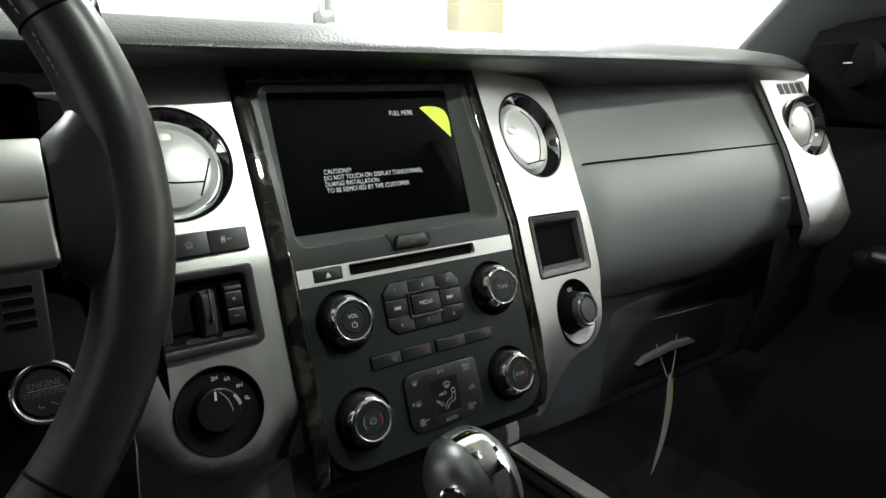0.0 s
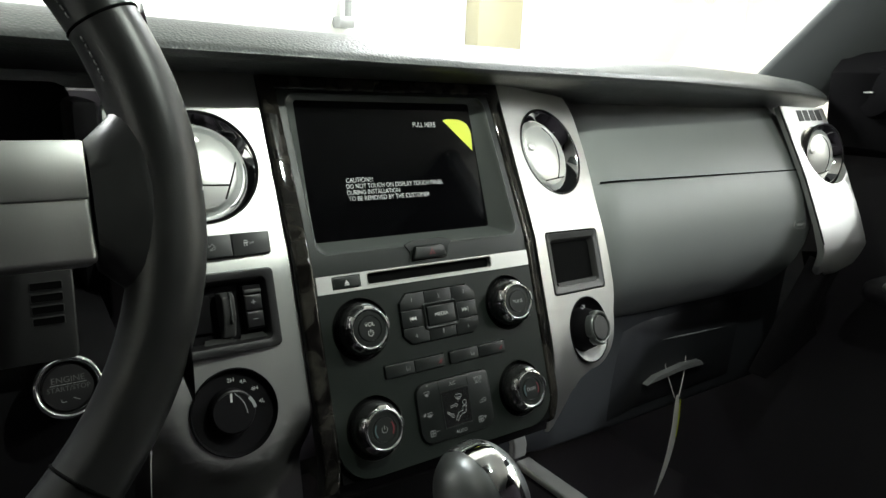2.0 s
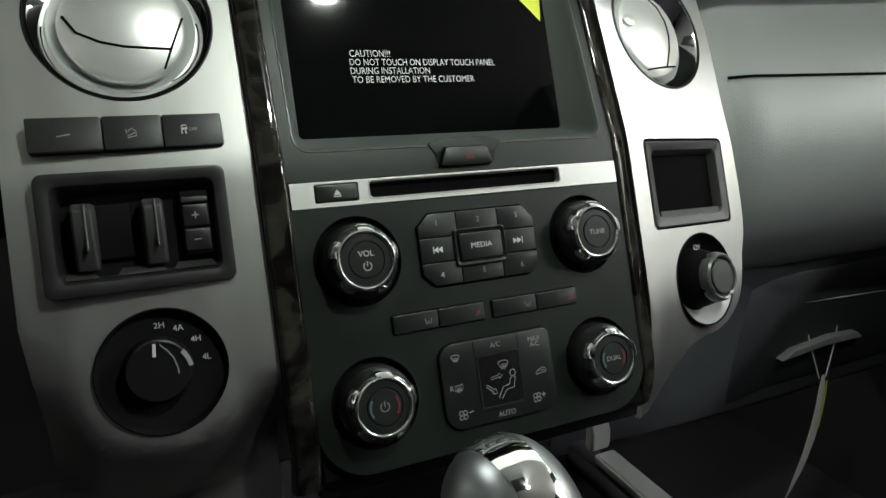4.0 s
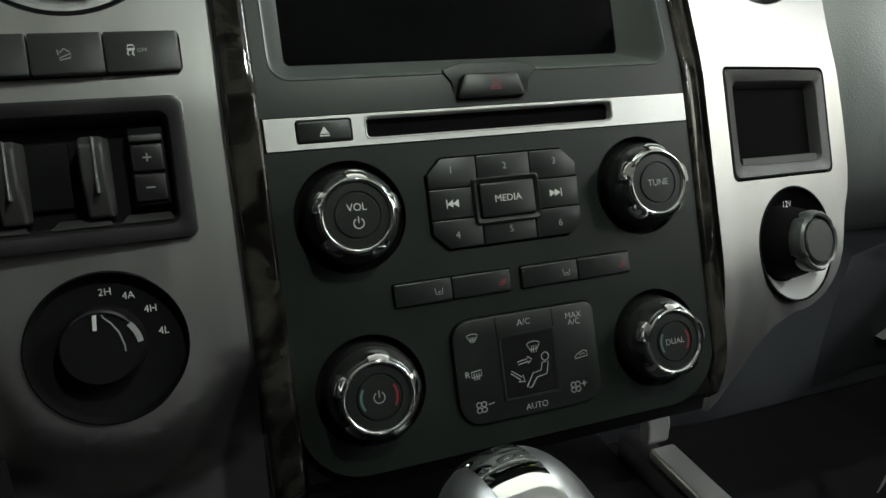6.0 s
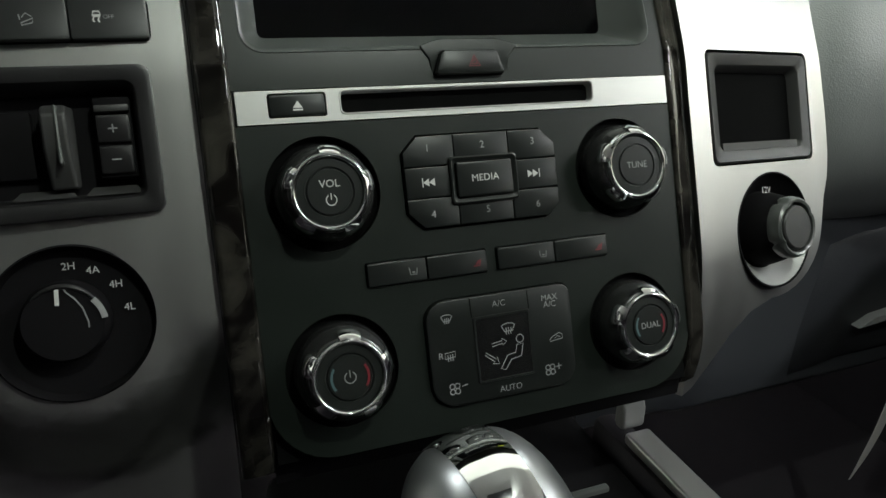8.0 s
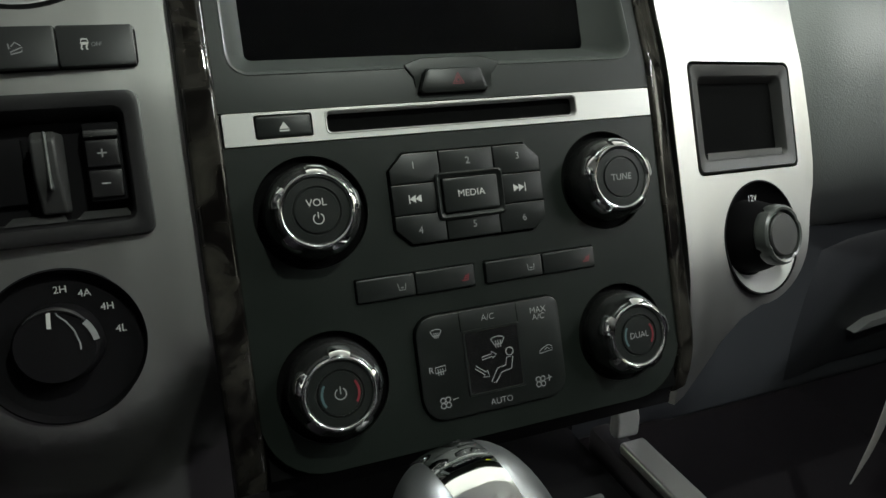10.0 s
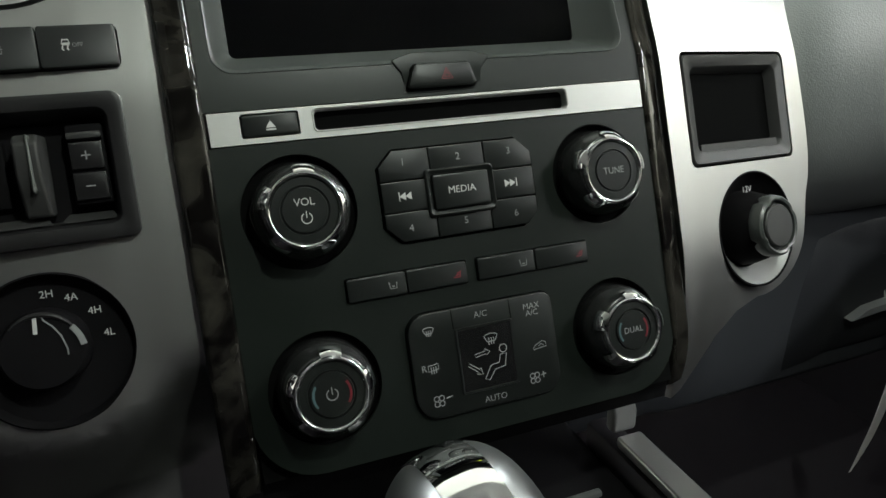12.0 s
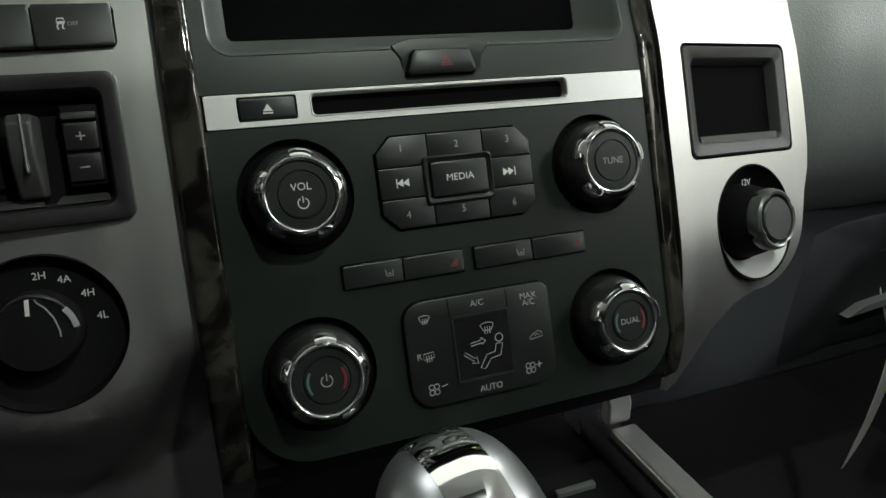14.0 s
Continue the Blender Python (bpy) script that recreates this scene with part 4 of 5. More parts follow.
    part("flow_symbol", stroke([[(cx - 0.0068, cz + 0.0032), (cx - 0.0012, cz + 0.0040), (cx - 0.0014, cz + 0.0052), (cx + 0.0012, cz + 0.0034), (cx - 0.0010, cz + 0.0016), (cx - 0.0010, cz + 0.0026), (cx - 0.0066, cz + 0.0018), (cx - 0.0068, cz + 0.0032)],
                                [(cx - 0.0110, cz - 0.0018), (cx - 0.0060, cz - 0.0058), (cx - 0.0072, cz - 0.0066), (cx - 0.0038, cz - 0.0070), (cx - 0.0046, cz - 0.0036), (cx - 0.0052, cz - 0.0046), (cx - 0.0104, cz - 0.0006)]], 0.00045, y), INK_DIM, d)
    part("ring_symbol", stroke([arc(cx + 0.0085, cz + 0.0036, 0.0020, 0, 360, 18)], 0.00045, y), INK_DIM, d)
    part("block_symbol", stroke([[(cx + 0.0100, cz + 0.0008), (cx + 0.0085, cz - 0.0052), (cx + 0.0030, cz - 0.0060), (cx - 0.0006, cz - 0.0106), (cx - 0.0030, cz - 0.0098), (cx + 0.0010, cz - 0.0036), (cx + 0.0055, cz - 0.0030), (cx + 0.0066, cz + 0.0008), (cx + 0.0100, cz + 0.0008)]], 0.00045, y), INK_DIM, d)
    y = -0.00255
    words("lettering", "A/C", 0.0044, 0.0032, y, -0.1092, INK_DIM, pad)
    words("lettering", "MAX\nA/C", 0.0043, 0.0310, y, -0.1118, INK_DIM, pad, line=0.8)
    words("lettering", "AUTO", 0.0044, 0.0055, y, -0.1517, INK_DIM, pad)
    words("lettering", "R", 0.0044, -0.0294, y, -0.1303, INK_DIM, pad)
    part("front_defrost", stroke(defrost(-0.0247, -0.1128, 0.00078), 0.00045, y), INK_DIM, pad)
    part("rear_defrost", stroke([[(-0.0247 + 0.78 * (a - -0.0247), -0.1308 + 0.78 * (b - -0.1308)) for a, b in line] for line in [[(-0.0280, -0.1288), (-0.0280, -0.1323), (-0.0213, -0.1316), (-0.0213, -0.1282), (-0.0280, -0.1288)], [(-0.0263, -0.1298), (-0.0261, -0.1340)], [(-0.0247, -0.1298), (-0.0246, -0.1340)], [(-0.0231, -0.1296), (-0.0231, -0.1338)]]], 0.00045, y), INK_DIM, pad)
    for fx, fz in ((-0.0240, -0.1470), (0.0280, -0.1467)):
        part("fan_symbol", stroke([arc(fx + ax, fz + az, 0.0013, 0, 360, 10) for ax, az in ((0.0013, 0.0013), (-0.0013, 0.0013), (0.0013, -0.0013), (-0.0013, -0.0013))], 0.0005, y), INK_DIM, pad)
    part("minus_symbol", stroke([[(-0.0203, -0.1463), (-0.0171, -0.1458)]], 0.0005, y), INK_DIM, pad)
    part("plus_symbol", stroke([[(0.0313, -0.1458), (0.0345, -0.1455)], [(0.0329, -0.1441), (0.0329, -0.1473)]], 0.0005, y), INK_DIM, pad)
    part("recirculation_symbol", stroke([[(0.0294, -0.1315), (0.0307, -0.1303), (0.0344, -0.1287), (0.0364, -0.1295), (0.0366, -0.1317), (0.0294, -0.1325), (0.0294, -0.1315)], [(0.0322, -0.1311), (0.0337, -0.1301), (0.0352, -0.1309)]], 0.00045, y), INK_DIM, pad)

    # Four knobs.
    cap = knob("volume_knob", *KNOBS[0], t, "volume knob with a chrome ring")
    words("lettering", "VOL", 0.0047, -0.0782, CAP_Y, -0.0438, INK, cap)
    part("power_symbol", stroke([arc(-0.0780, -0.0508, 0.0023, 120, 420, 20), [(-0.0780, -0.0506), (-0.0780, -0.0478)]], 0.00045, CAP_Y), INK, cap)
    cap = knob("tuning_knob", *KNOBS[1], t, "tuning knob with a chrome ring")
    words("lettering", "TUNE", 0.0047, 0.0786, CAP_Y, -0.0475, INK_DIM, cap)
    for name, cx, cz, body in (("driver_temperature_knob", *KNOBS[2], ""), ("passenger_temperature_knob", *KNOBS[3], "DUAL")):
        cap = knob(name, cx, cz, t, "temperature knob with a chrome ring")
        part("blue_arc", stroke([arc(cx, cz, 0.0083, 145, 215)], 0.0011, CAP_Y), BLUE_INK, cap)
        part("red_arc", stroke([arc(cx, cz, 0.0083, -35, 35)], 0.0011, CAP_Y), RED_INK, cap)
        if body:
            words("lettering", body, 0.0044, cx, CAP_Y, cz, INK_DIM, cap)
        else:
            part("power_symbol", stroke([arc(cx, cz, 0.0025, 120, 420, 20), [(cx, cz), (cx, cz + 0.0033)]], 0.0005, CAP_Y), INK_DIM, cap)
    return t


def chamfer(x0, x1, z0, z1, c):
    return [(x0 + c, z0), (x1 - c, z0), (x1, z0 + c), (x1, z1 - c), (x1 - c, z1), (x0 + c, z1), (x0, z1 - c), (x0, z0 + c)]


center_stack()


def touchscreen():
    t = thing("touchscreen", "dark touchscreen with a protective film and a yellow pull tab", "screen", STACK)
    def at(x0, x1, z0, z1, r, lift):
        return [(x, lift(z), z) for x, z in rrect(x0, x1, z0, z1, r, 6)]
    g0 = lambda z: 0.0255 + 0.02 * (z - 0.026)
    rows = [at(-0.1074, 0.1064, 0.0166, 0.1609, 0.0105, lambda z: face(z) + 0.0012), at(-0.1073, 0.1063, 0.0167, 0.1608, 0.0105, lambda z: face(z) - 0.0002),
            at(-0.1069, 0.1059, 0.0171, 0.1605, 0.0100, lambda z: face(z) - 0.0005), at(-0.1060, 0.1050, 0.0180, 0.1600, 0.0092, lambda z: face(z) - 0.0001), at(-0.1047, 0.1035, 0.0200, 0.1594, 0.0080, lambda z: face(z) + 0.0026),
            at(-0.0980, 0.0930, 0.0294, 0.1570, 0.004, lambda z: g0(z) - 0.0012), at(-0.0965, 0.0905, 0.0304, 0.1560, 0.003, lambda z: g0(z) + 0.0004)]
    part("bezel", loft(rows), BEZEL, t, "grey sloping bezel", sharp=40)
    glass = part("glass", plate(rrect(-0.0975, 0.0920, 0.0285, 0.1575, 0.002, 3), (), lambda x, z: g0(z), 0.002), SCREEN, t, "black reflective screen glass", sharp=80)
    lift = lambda z: g0(z) - 0.0004
    tilt = math.degrees(math.atan(0.02))
    bm = bmesh.new()
    tab = [(0.0562, 0.1386), (0.0600, 0.1397), (0.0630, 0.1401), (0.0740, 0.1398), (0.0800, 0.1382), (0.0850, 0.1352), (0.0876, 0.1300), (0.0886, 0.1237), (0.0868, 0.1074)]
    bm.faces.new([bm.verts.new((x, lift(z) - 0.0004, z)) for x, z in tab])
    part("pull_tab", bm, YELLOW, glass, "bright yellow corner tab")
    def lines(body, size, x0, x1, z):
        ob = words("caution_print", body, size, 0, lift(z), z, TEXT_FILM, glass, lean=-tilt)
        lo, hi = min(v.co.x for v in ob.data.vertices), max(v.co.x for v in ob.data.vertices)
        for v in ob.data.vertices:
            v.co.x = x0 + (v.co.x - lo) * (x1 - x0) / (hi - lo)
    lines("PULL HERE", 0.0070, 0.0210, 0.0472, 0.1342)
    lines("CAUTION!!!", 0.0063, -0.0584, -0.0313, 0.0830)
    lines("DO NOT TOUCH ON DISPLAY TOUCH PANEL", 0.0061, -0.0590, 0.0446, 0.0774)
    lines("DURING INSTALLATION", 0.0061, -0.0591, -0.0050, 0.0718)
    lines("TO BE REMOVED BY THE CUSTOMER", 0.0061, -0.0587, 0.0271, 0.0662)
    return t


touchscreen()


# ---- air vents ----
def air_vent(name, cx, cz, r, y, t_label, slope=0.0, up=0.0, flip=1, spin=0.0):
    """A round vent: dark well, chrome ring and a silver ball face with curved gaps."""
    m = STACK @ pose(cx, y, cz, -up, 0, slope)
    t = thing(name, t_label, "air vent", m, group="round dash vents")
    part("well", lathe([(r * 1.035, 0.004), (r * 1.035, -0.0003), (r * 1.02, -0.0006), (r * 1.0, 0.0015), (r * 0.99, 0.010), (r * 0.88, 0.017), (r * 0.3, 0.018)]), BLACK, t, "black round well")
    part("chrome_ring", lathe([(r * 0.99, 0.010), (r * 0.99, 0.0015), (r * 0.975, 0.0002), (r * 0.945, 0.0012), (r * 0.84, 0.0068), (r * 0.715, 0.0135), (r * 0.70, 0.016)], n=64, cap=False), CHROME, t, "polished chrome ring")
    prof = [(r * 0.712, 0.016), (r * 0.708, 0.0085)] + [(r * 0.70 * u, 0.0075 - 0.0065 * (1 - u * u)) for u in (0.98, 0.93, 0.85, 0.75, 0.62, 0.48, 0.33, 0.18, 0.07)] + [(0.0002, 0.0010)]
    ball = part("ball", lathe(prof, n=64), BALL, t, "satin silver ball face")
    def on(x, z):
        q = min(1.0, math.hypot(x, z) / (r * 0.70))
        return 0.0075 - 0.0065 * (1 - q * q) - 0.0003
    def turn(points):
        """The ball's marks, mirrored and turned as this ball stands."""
        a = radians(spin)
        return [(flip * x * math.cos(a) - z * math.sin(a), flip * x * math.sin(a) + z * math.cos(a)) for x, z in points]
    curve = [(-r * 0.63, r * 0.10), (-r * 0.50, -r * 0.12), (-r * 0.25, -r * 0.26), (0.0, -r * 0.32), (r * 0.25, -r * 0.33), (r * 0.52, -r * 0.32)]
    part("vane_gap", sweep([(x, on(x, z), z) for x, z in turn(curve)], 0.0007, 6), VOID, ball)
    curve = [(r * 0.69, r * 0.10), (r * 0.59, -r * 0.15), (r * 0.52, -r * 0.32), (r * 0.42, -r * 0.56)]
    part("vane_gap", sweep([(x, on(x, z), z) for x, z in turn(curve)], 0.0007, 6), VOID, ball)
    bm = bmesh.new()
    bmesh.ops.create_uvsphere(bm, u_segments=20, v_segments=10, radius=r * 0.15)
    bmesh.ops.scale(bm, vec=(1, 0.22, 0.75), verts=bm.verts)
    (dx, dz), = turn([(-r * 0.02, r * 0.52)])
    bmesh.ops.translate(bm, vec=(dx, on(dx, dz) + 0.0006, dz), verts=bm.verts)
    part("thumb_dimple", bm, BALL, ball)
    return t


air_vent("air_vent", -0.1862, 0.0985, 0.0455, side_face(-0.1862, 0.0985), "round air vent with a chrome ring and silver ball", -3, 7)
air_vent("air_vent", 0.1950, 0.1045, 0.0485, side_face(0.1950, 0.1045), "round air vent with a chrome ring beside the screen", 10, 7, -1, 75)
air_vent("air_vent", 0.7050, 0.080, 0.0440, -0.0120, "round chrome air vent at the dash end", -5.7, -9.6, -1, 75)


# ---- silver panels beside the stack ----
def driver_panel():
    t = thing("driver_trim_panel", "satin silver trim panel beside the steering wheel", "trim panel", STACK)
    outer = [(-0.1285, -0.126), (-0.1285, 0.185), (-0.150, 0.183), (-0.236, 0.172), (-0.2465, 0.150), (-0.2485, 0.10), (-0.2485, -0.06), (-0.2440, -0.10), (-0.2430, -0.16), (-0.238, -0.225), (-0.1300, -0.225), (-0.1288, -0.165)]
    holes = [ring(-0.1862, 0.0985, 0.0467), rrect(-0.2355, -0.1425, 0.0245, 0.0430, 0.0025, 4), rrect(-0.2350, -0.1448, -0.0478, 0.0142, 0.006, 5), ring(-0.1866, -0.0904, 0.0322)]
    part("face", plate(outer, holes, side_face, 0.006, span(-0.25, -0.13, 22), BEND + span(-0.225, -0.08, 26) + span(-0.07, 0.17, 10)), SILVER, t, sharp=50, bevel=0.0010)
    def bank():
        b = part("switch_bank", plate(rrect(-0.2360, -0.1420, 0.0240, 0.0435, 0.003, 4), (), lambda x, z: side_face(x, z) + 0.0025, 0.003), BLACK, t, "row of three black switches")
        for x0, x1 in ((-0.2350, -0.2016), (-0.2010, -0.1732), (-0.1726, -0.1432)):
            s = part("switch", button(rrect(x0, x1, 0.0250, 0.0422, 0.0010, 3), 0.008, 0.0040, 0.0005), SWITCH, b)
            mx = (x0 + x1) / 2 - (0.0030 if x0 > -0.18 else 0.0005)
            y = 0.00385
            if x0 < -0.23:
                part("bar_symbol", stroke([[(mx - 0.003, 0.0325), (mx + 0.003, 0.0335)]], 0.0008, y), INK_DIM, s)
            elif x0 < -0.2:
                part("hill_symbol", stroke([[(mx + 0.62 * (a - mx), 0.0333 + 0.62 * (b - 0.0333)) for a, b in line] for line in [[(mx - 0.0035, 0.0305), (mx + 0.0035, 0.0335), (mx + 0.003, 0.0305), (mx - 0.0035, 0.0290), (mx - 0.0035, 0.0305)], [(mx - 0.003, 0.0340), (mx - 0.0005, 0.0368), (mx + 0.0028, 0.0345)], [(mx - 0.0045, 0.0360), (mx - 0.004, 0.0325)]]], 0.0005, y), INK_DIM, s)
            else:
                part("skid_symbol", stroke([[(mx + 0.55 * (a - mx), 0.0340 + 0.55 * (b - 0.0340)) for a, b in line] for line in [[(mx - 0.0055, 0.0350), (mx - 0.0045, 0.0378), (mx - 0.0008, 0.0378), (mx + 0.0003, 0.0352), (mx - 0.0055, 0.0350)], [(mx - 0.0052, 0.0340), (mx, 0.0342)], [(mx - 0.0045, 0.0335), (mx - 0.0052, 0.0312), (mx - 0.0042, 0.0298)], [(mx - 0.001, 0.0335), (mx - 0.0017, 0.0312), (mx - 0.0007, 0.0298)]]], 0.0006, y), INK, s)
                words("lettering", "OFF", 0.0024, mx + 0.0030, y, 0.0338, INK_DIM, s)

    def brake_unit():
        rows = [[(x, d, z) for x, z in rrect(-0.2352 + g, -0.1446 - g, -0.0480 + g, 0.0144 - g, 0.0045, 5)] for g, d in ((0, 0.006), (0.0005, 0.0025), (0.0020, 0.0020), (0.0066, 0.0032), (0.0074, 0.0044), (0.0105, 0.0165))]
        b = part("brake_controller", loft(rows), BLACK, t, "black trailer brake controller in a recess")
        part("recess", plate(rrect(-0.2300, -0.1480, -0.0430, 0.0090, 0.002, 3), (), lambda x, z: 0.0158, 0.001), MATT_BLACK, b)
        part("divider", block(-0.2290, -0.2275, 0.006, 0.016, -0.036, 0.004), BLACK, b)
        for x0, x1 in ((-0.2290, -0.2100), (-0.2030, -0.1780), (-0.1760, -0.1530)):
            rows = [[(x0 + g, y, z), (x1 - g, y, z)] for y, z, g in ((0.0140, -0.0350, 0.003), (0.0085, -0.0382, 0.001), (0.0072, -0.0390, 0.0))]
            part("ledge", loft(rows, closed=False), FRAME_GREY, b, "sloping grey ledge")
        for lx in (-0.1828, -0.2150):
            rows = [[(lx + 0.0060 * a, y, z) for a, y, z in ((-1, 0.014, -0.0010 - s), (1, 0.014, -0.0010 - s), (0.8, 0.014 - h, -0.0015 - s), (-0.8, 0.014 - h, -0.0015 - s))] for s, h in ((0.0, 0.010), (0.004, 0.0145), (0.018, 0.014), (0.034, 0.006))]
            part("slide_lever", loft(rows, True, True, True), FRAME_GREY, b, "grey sliding lever", bevel=0.0015)
            part("lever_edge", block(lx + 0.0006, lx + 0.0018, -0.0012, 0.004, -0.026, -0.0020, 0.0005, 1), BEZEL, b)
        part("meter_block", block(-0.2145, -0.193, 0.0125, 0.016, -0.030, -0.002, 0.001), MATT_BLACK, b)
        part("key_base", block(-0.1690, -0.1545, 0.0085, 0.0155, -0.0320, 0.0020, 0.001), MATT_BLACK, b)
        part("key_ledge", block(-0.1685, -0.1550, 0.0060, 0.012, -0.0046, -0.0016, 0.0008), FRAME_GREY, b)
        for kz, sign in ((-0.0115, "+"), (-0.0245, "-")):
            k = part("gain_key", button(rrect(-0.1682, -0.1553, kz - 0.0058, kz + 0.0058, 0.0006, 2), 0.012, 0.0068), BLACK, b)
            lines = [[(-0.1638, kz), (-0.1602, kz)]] + ([[(-0.1620, kz - 0.0018), (-0.1620, kz + 0.0018)]] if sign == "+" else [])
            part("gain_symbol", stroke(lines, 0.0006, 0.0066), INK_DIM, k)

    def dial():
        cx, cz = -0.1868, -0.0900
        kx, kz = -0.1890, -0.0895
        d = part("four_wheel_dial", lathe([(0.0328, 0.012), (0.0328, 0.0066), (0.0320, 0.0062), (0.0303, 0.0118), (0.015, 0.0122)], cx + 0.0002, cz - 0.0006, 64, False), MATT_BLACK, t, "black round drive selector dial")
        k = part("dial_knob", lathe([(0.0172, 0.013), (0.0168, 0.0070), (0.0162, 0.0032), (0.0152, 0.0018), (0.0002, 0.0014)], kx, kz, 48), MATT_BLACK, d, "black dial knob")
        part("pointer", stroke([[(-0.1903, -0.0822), (-0.1898, -0.0752)]], 0.0016, 0.0012), INK, k)
        part("range_arc", stroke([arc(kx - 0.0005, kz - 0.0021, 0.0162, 8, 40, 10)], 0.0024, 0.0012), INK_DIM, k)
        part("crest", sweep([(kx + 0.0148 * math.cos(radians(q)), 0.0019, kz + 0.0148 * math.sin(radians(q))) for q in range(30, 140, 5)], [0.0004 + 0.0008 * math.sin(math.pi * i / 21) for i in range(22)], 8), BLACK, k)
        part("range_line", stroke([[(-0.1875, -0.0745), (-0.1866, -0.0772), (-0.1838, -0.0800), (-0.1812, -0.0843), (-0.1797, -0.0900), (-0.1797, -0.0925)]], 0.0006, 0.0012), INK_DIM, k)
        for body, lx, lz in (("2H", -0.1862, -0.0671), ("4A", -0.1772, -0.0698), ("4H", -0.1691, -0.0768), ("4L", -0.1649, -0.0871)):
            words("lettering", body, 0.0044, lx, 0.0111, lz, INK, d)

    bank()
    brake_unit()
    dial()


driver_panel()


def passenger_panel_trim():
    t = thing("passenger_trim_panel", "satin silver trim panel with a small display", "trim panel", STACK)
    lobe = [(0.1985 + 0.0435 * math.cos(radians(a)), -0.0920 + 0.0435 * math.sin(radians(a))) for a in range(-15, -140, -10)]
    outer = [(0.1297, 0.1788), (0.1297, -0.150), (0.1303, -0.188), (0.137, -0.184), (0.148, -0.169), (0.160, -0.153), (0.176, -0.1410)] + lobe[::-1][4:] + [(0.2465, -0.078), (0.2520, -0.064), (0.2544, -0.050), (0.2550, -0.036), (0.2550, -0.022), (0.2543, -0.008), (0.2536, 0.006), (0.2532, 0.020), (0.2534, 0.035), (0.2543, 0.050), (0.2558, 0.067), (0.2574, 0.088), (0.2578, 0.11), (0.2560, 0.145), (0.2520, 0.160), (0.2445, 0.1728)]
    holes = [ring(0.1950, 0.1045, 0.0497), rrect(0.1453, 0.2388, -0.0517, 0.0152, 0.0045, 4), ring(0.1955, -0.0928, 0.0350)]
    part("face", plate(outer, holes, side_face, 0.006, [0.152, 0.147, 0.141, 0.136] + span(0.13, 0.258, 10), BEND + span(-0.168, 0.175, 16)), SILVER, t, sharp=50, bevel=0.0010)
    side = lambda x, z: side_face(x, z)
    rows = [[(x, side(x, z) + d, z) for x, z in rrect(0.1465 + g, 0.2377 - g, -0.0505 + g, 0.0140 - g, 0.004, 4)] for g, d in ((0, 0.004), (0.0004, 0.0003), (0.0010, -0.0004), (0.0068, 0.0010), (0.0076, 0.0018), (0.0104, 0.0080))]
    part("gap", plate(rrect(0.1440, 0.2400, -0.0530, 0.0165, 0.004, 4), [rrect(0.1500, 0.2340, -0.0470, 0.0105, 0.004, 4)], lambda x, z: side(x, z) + 0.0035, 0.001), VOID, t)
    b = part("display_frame", loft(rows), FRAME_GREY, t, "dark grey display frame", sharp=30)
    part("display", plate(rrect(0.1563, 0.2285, -0.0410, 0.0045, 0.001, 2), (), lambda x, z: side(x, z) + 0.0078, 0.001), VOID, b, "small black display")
    part("display_ledge", plate(rrect(0.1570, 0.2265, -0.0432, -0.0385, 0.0006, 2), (), lambda x, z: side(x, z) + 0.0022, 0.002), FRAME_GREY, b)
    return t


passenger_panel_trim()


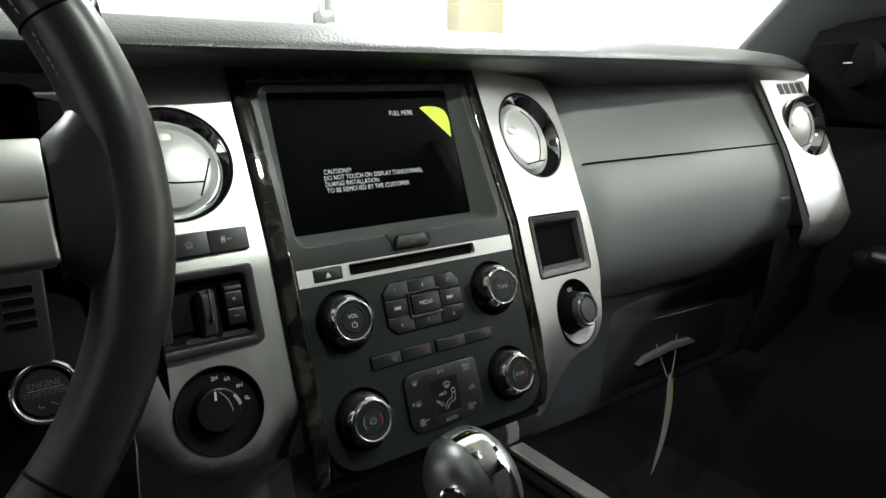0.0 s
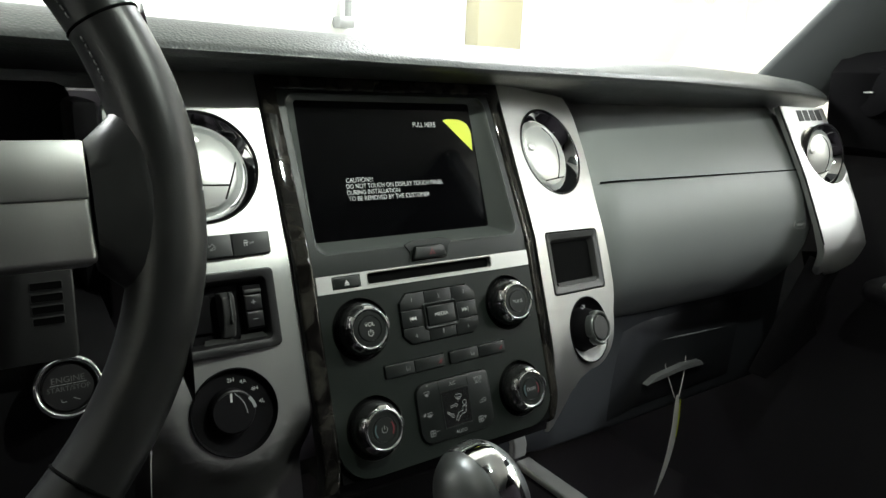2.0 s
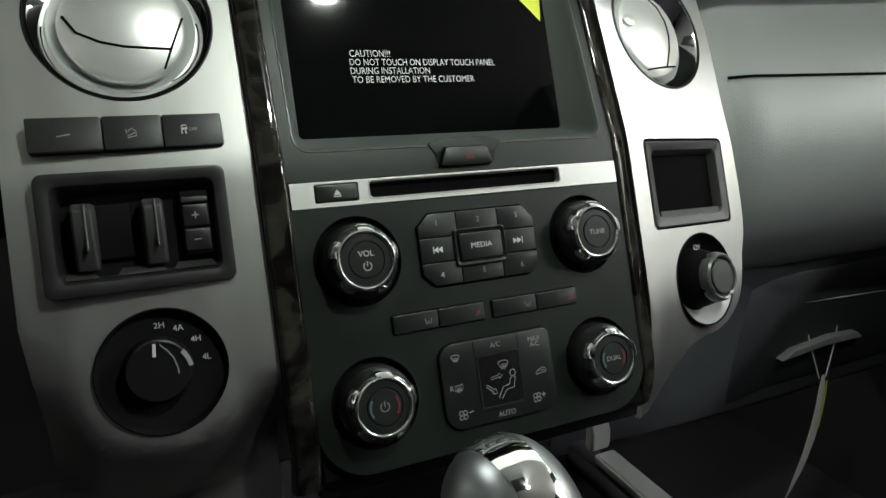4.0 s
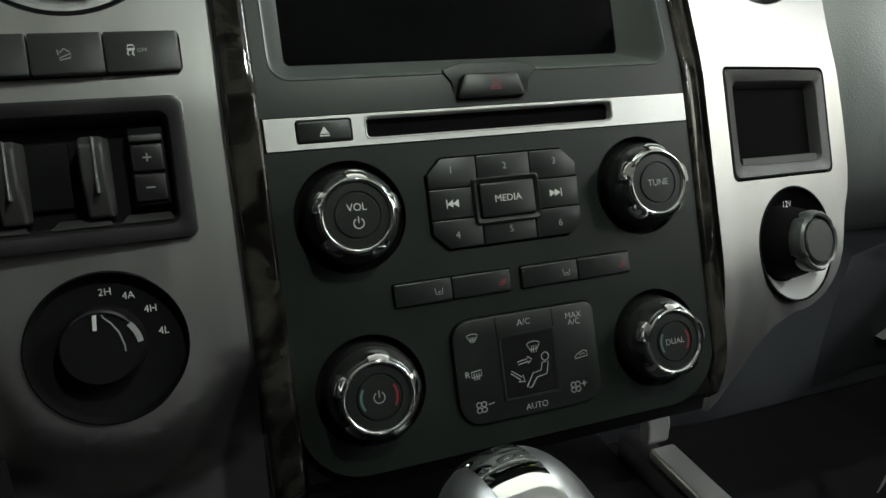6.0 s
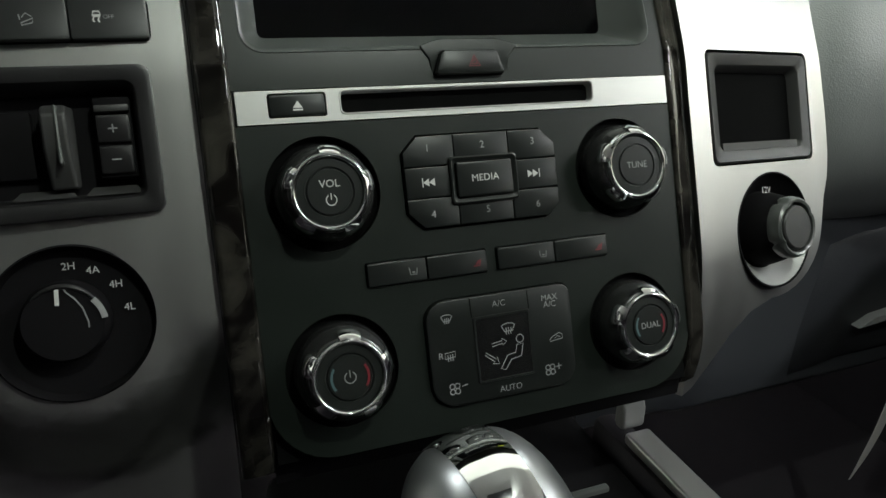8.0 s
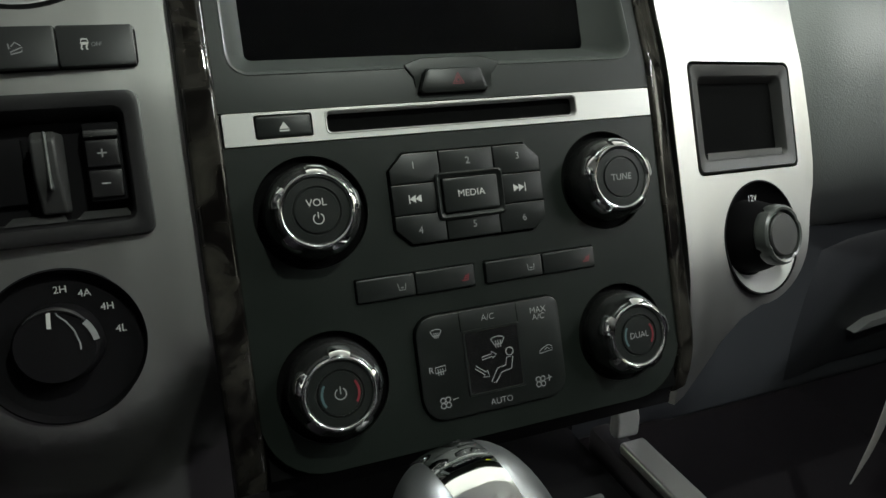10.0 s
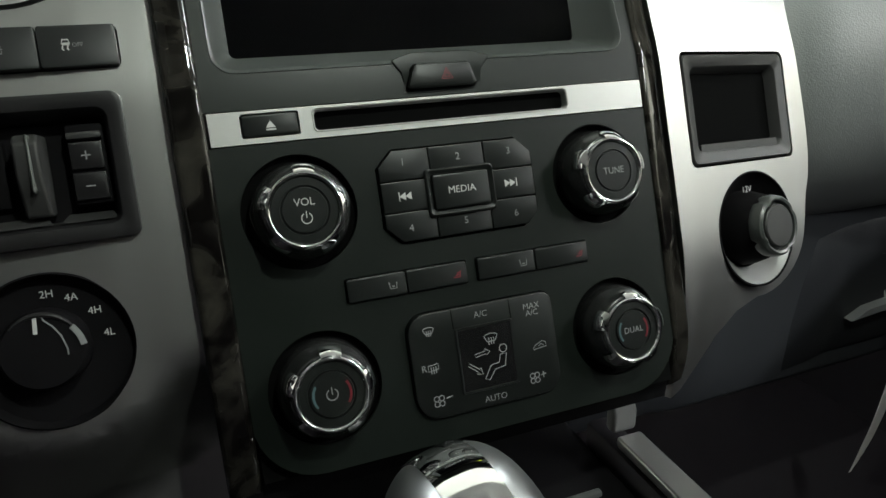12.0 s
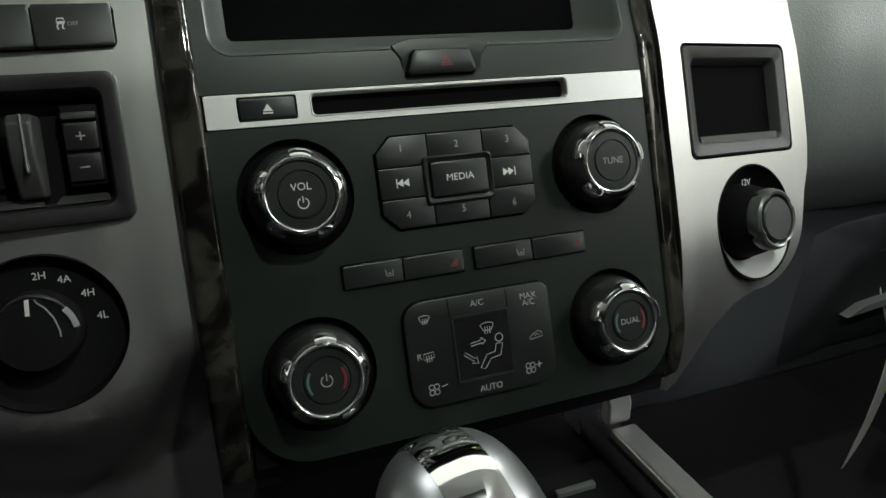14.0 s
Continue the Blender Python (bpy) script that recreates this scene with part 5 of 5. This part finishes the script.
def power_socket():
    m = STACK @ pose(0.1955, side_face(0.1955, -0.0928), -0.0928, 0, 0, 10.2)
    t = thing("power_socket", "round power socket with a black plug cap", "socket", m)
    bowl = part("bowl", lathe([(0.0358, 0.004), (0.0354, -0.0002), (0.0345, -0.0003), (0.0338, 0.0015), (0.0270, 0.0075), (0.0215, 0.0130), (0.0002, 0.0140)]), MATT_BLACK, t, "black round bowl")
    rows = [[(r * math.cos(a), y, r * math.sin(a)) for a in [radians(-150 + 120 * i / 20) for i in range(21)]] for r, y in ((0.0341, 0.0004), (0.0300, 0.0042), (0.0262, 0.0076), (0.0235, 0.0102))]
    part("silver_scoop", loft(rows, closed=False), SCOOP, bowl, "silver scoop under the plug")
    words("lettering", "12V", 0.0056, -0.0052, 0.0006, 0.0245, INK, bowl, width=1.0)
    # The plug stands well out of the bowl.
    tip = -0.0150
    plug = part("plug_cap", lathe([(0.0235, 0.013), (0.0222, 0.004), (0.0200, -0.003), (0.0178, tip + 0.008), (0.0165, tip + 0.003)], 0.0, 0.001, cap=False), MATT_BLACK, t, "black plug cap")
    bm = lathe([(r, y + tip) for r, y in ((0.0160, 0.0090), (0.0182, 0.0082), (0.0187, 0.0050), (0.0178, 0.0012), (0.0164, 0.0), (0.0150, 0.0006), (0.0146, 0.0040))], 0.0, 0.001, 72, False)
    for v in bm.verts:
        a = math.atan2(v.co.z - 0.001, v.co.x)
        f = 1 - 0.07 * max(0.0, math.cos(4 * (a - 0.5))) ** 10
        v.co.x, v.co.z = v.co.x * f, 0.001 + (v.co.z - 0.001) * f
    part("plug_ring", bm, BEZEL, plug, "grey notched ring")
    part("plug_face", lathe([(r, y + tip) for r, y in ((0.0150, 0.0040), (0.0131, 0.0034), (0.0129, 0.0010), (0.0121, 0.0002), (0.0002, -0.0002))], 0.0, 0.001), FRAME_GREY, plug)


power_socket()


def end_panel():
    """The silver panel at the passenger's end of the dash."""
    t = thing("end_trim_panel", "satin silver trim panel at the dash end", "trim panel", STACK)
    roll = lens([-0.105, -0.098, -0.088, -0.076, -0.062, -0.045, 0.05, 0.16], [0.030, 0.012, 0.000, -0.010, -0.017, -0.020, -0.011, 0.0077])
    dep = lambda x, z: roll(z) - 0.10 * (x - 0.643) + 0.6 * max(0.0, x - 0.742)
    outer = [(0.643, 0.158), (0.643, 0.06), (0.642, -0.02), (0.641, -0.062), (0.641, -0.078), (0.647, -0.090), (0.660, -0.094), (0.695, -0.094), (0.725, -0.085), (0.741, -0.060), (0.751, -0.02), (0.755, 0.04), (0.755, 0.09), (0.749, 0.13), (0.741, 0.153)]
    holes = [ring(0.705, 0.080, 0.0452)]
    part("face", plate(outer, holes, dep, 0.01, span(0.643, 0.755, 8), span(-0.1, -0.05, 9) + span(-0.04, 0.158, 9)), SILVER, t, sharp=60, bevel=0.0012)
    for k in range(4):
        part("slot", plate([(x + 0.0145 * k, z) for x, z in rrect(0.6745, 0.6860, 0.1335, 0.1505, 0.001, 2)], (), lambda x, z: dep(x, z) - 0.0004, 0.001), BLACK, t, "small black slot")
    edge = [(0.6425, dep(0.643, 0.158 - 0.225 * i / 12) + 0.002, 0.158 - 0.225 * i / 12) for i in range(13)]
    part("edge_gap", sweep(edge, 0.0014, 8), BLACK, t)
    low = [[(0.642 - 0.09 * v, 0.004 + 0.07 * v, -0.062 - 0.15 * v), (0.665 - 0.09 * v, -0.006 + 0.07 * v, -0.077 - 0.15 * v), (0.745 - 0.05 * v, 0.0 + 0.09 * v, -0.070 - 0.15 * v), (0.80, 0.10, -0.06 - 0.14 * v)] for v in [i / 8 for i in range(9)]]
    part("lower_return", loft(low, closed=False), MATT_BLACK, t, "dark lower return", sharp=70)


end_panel()
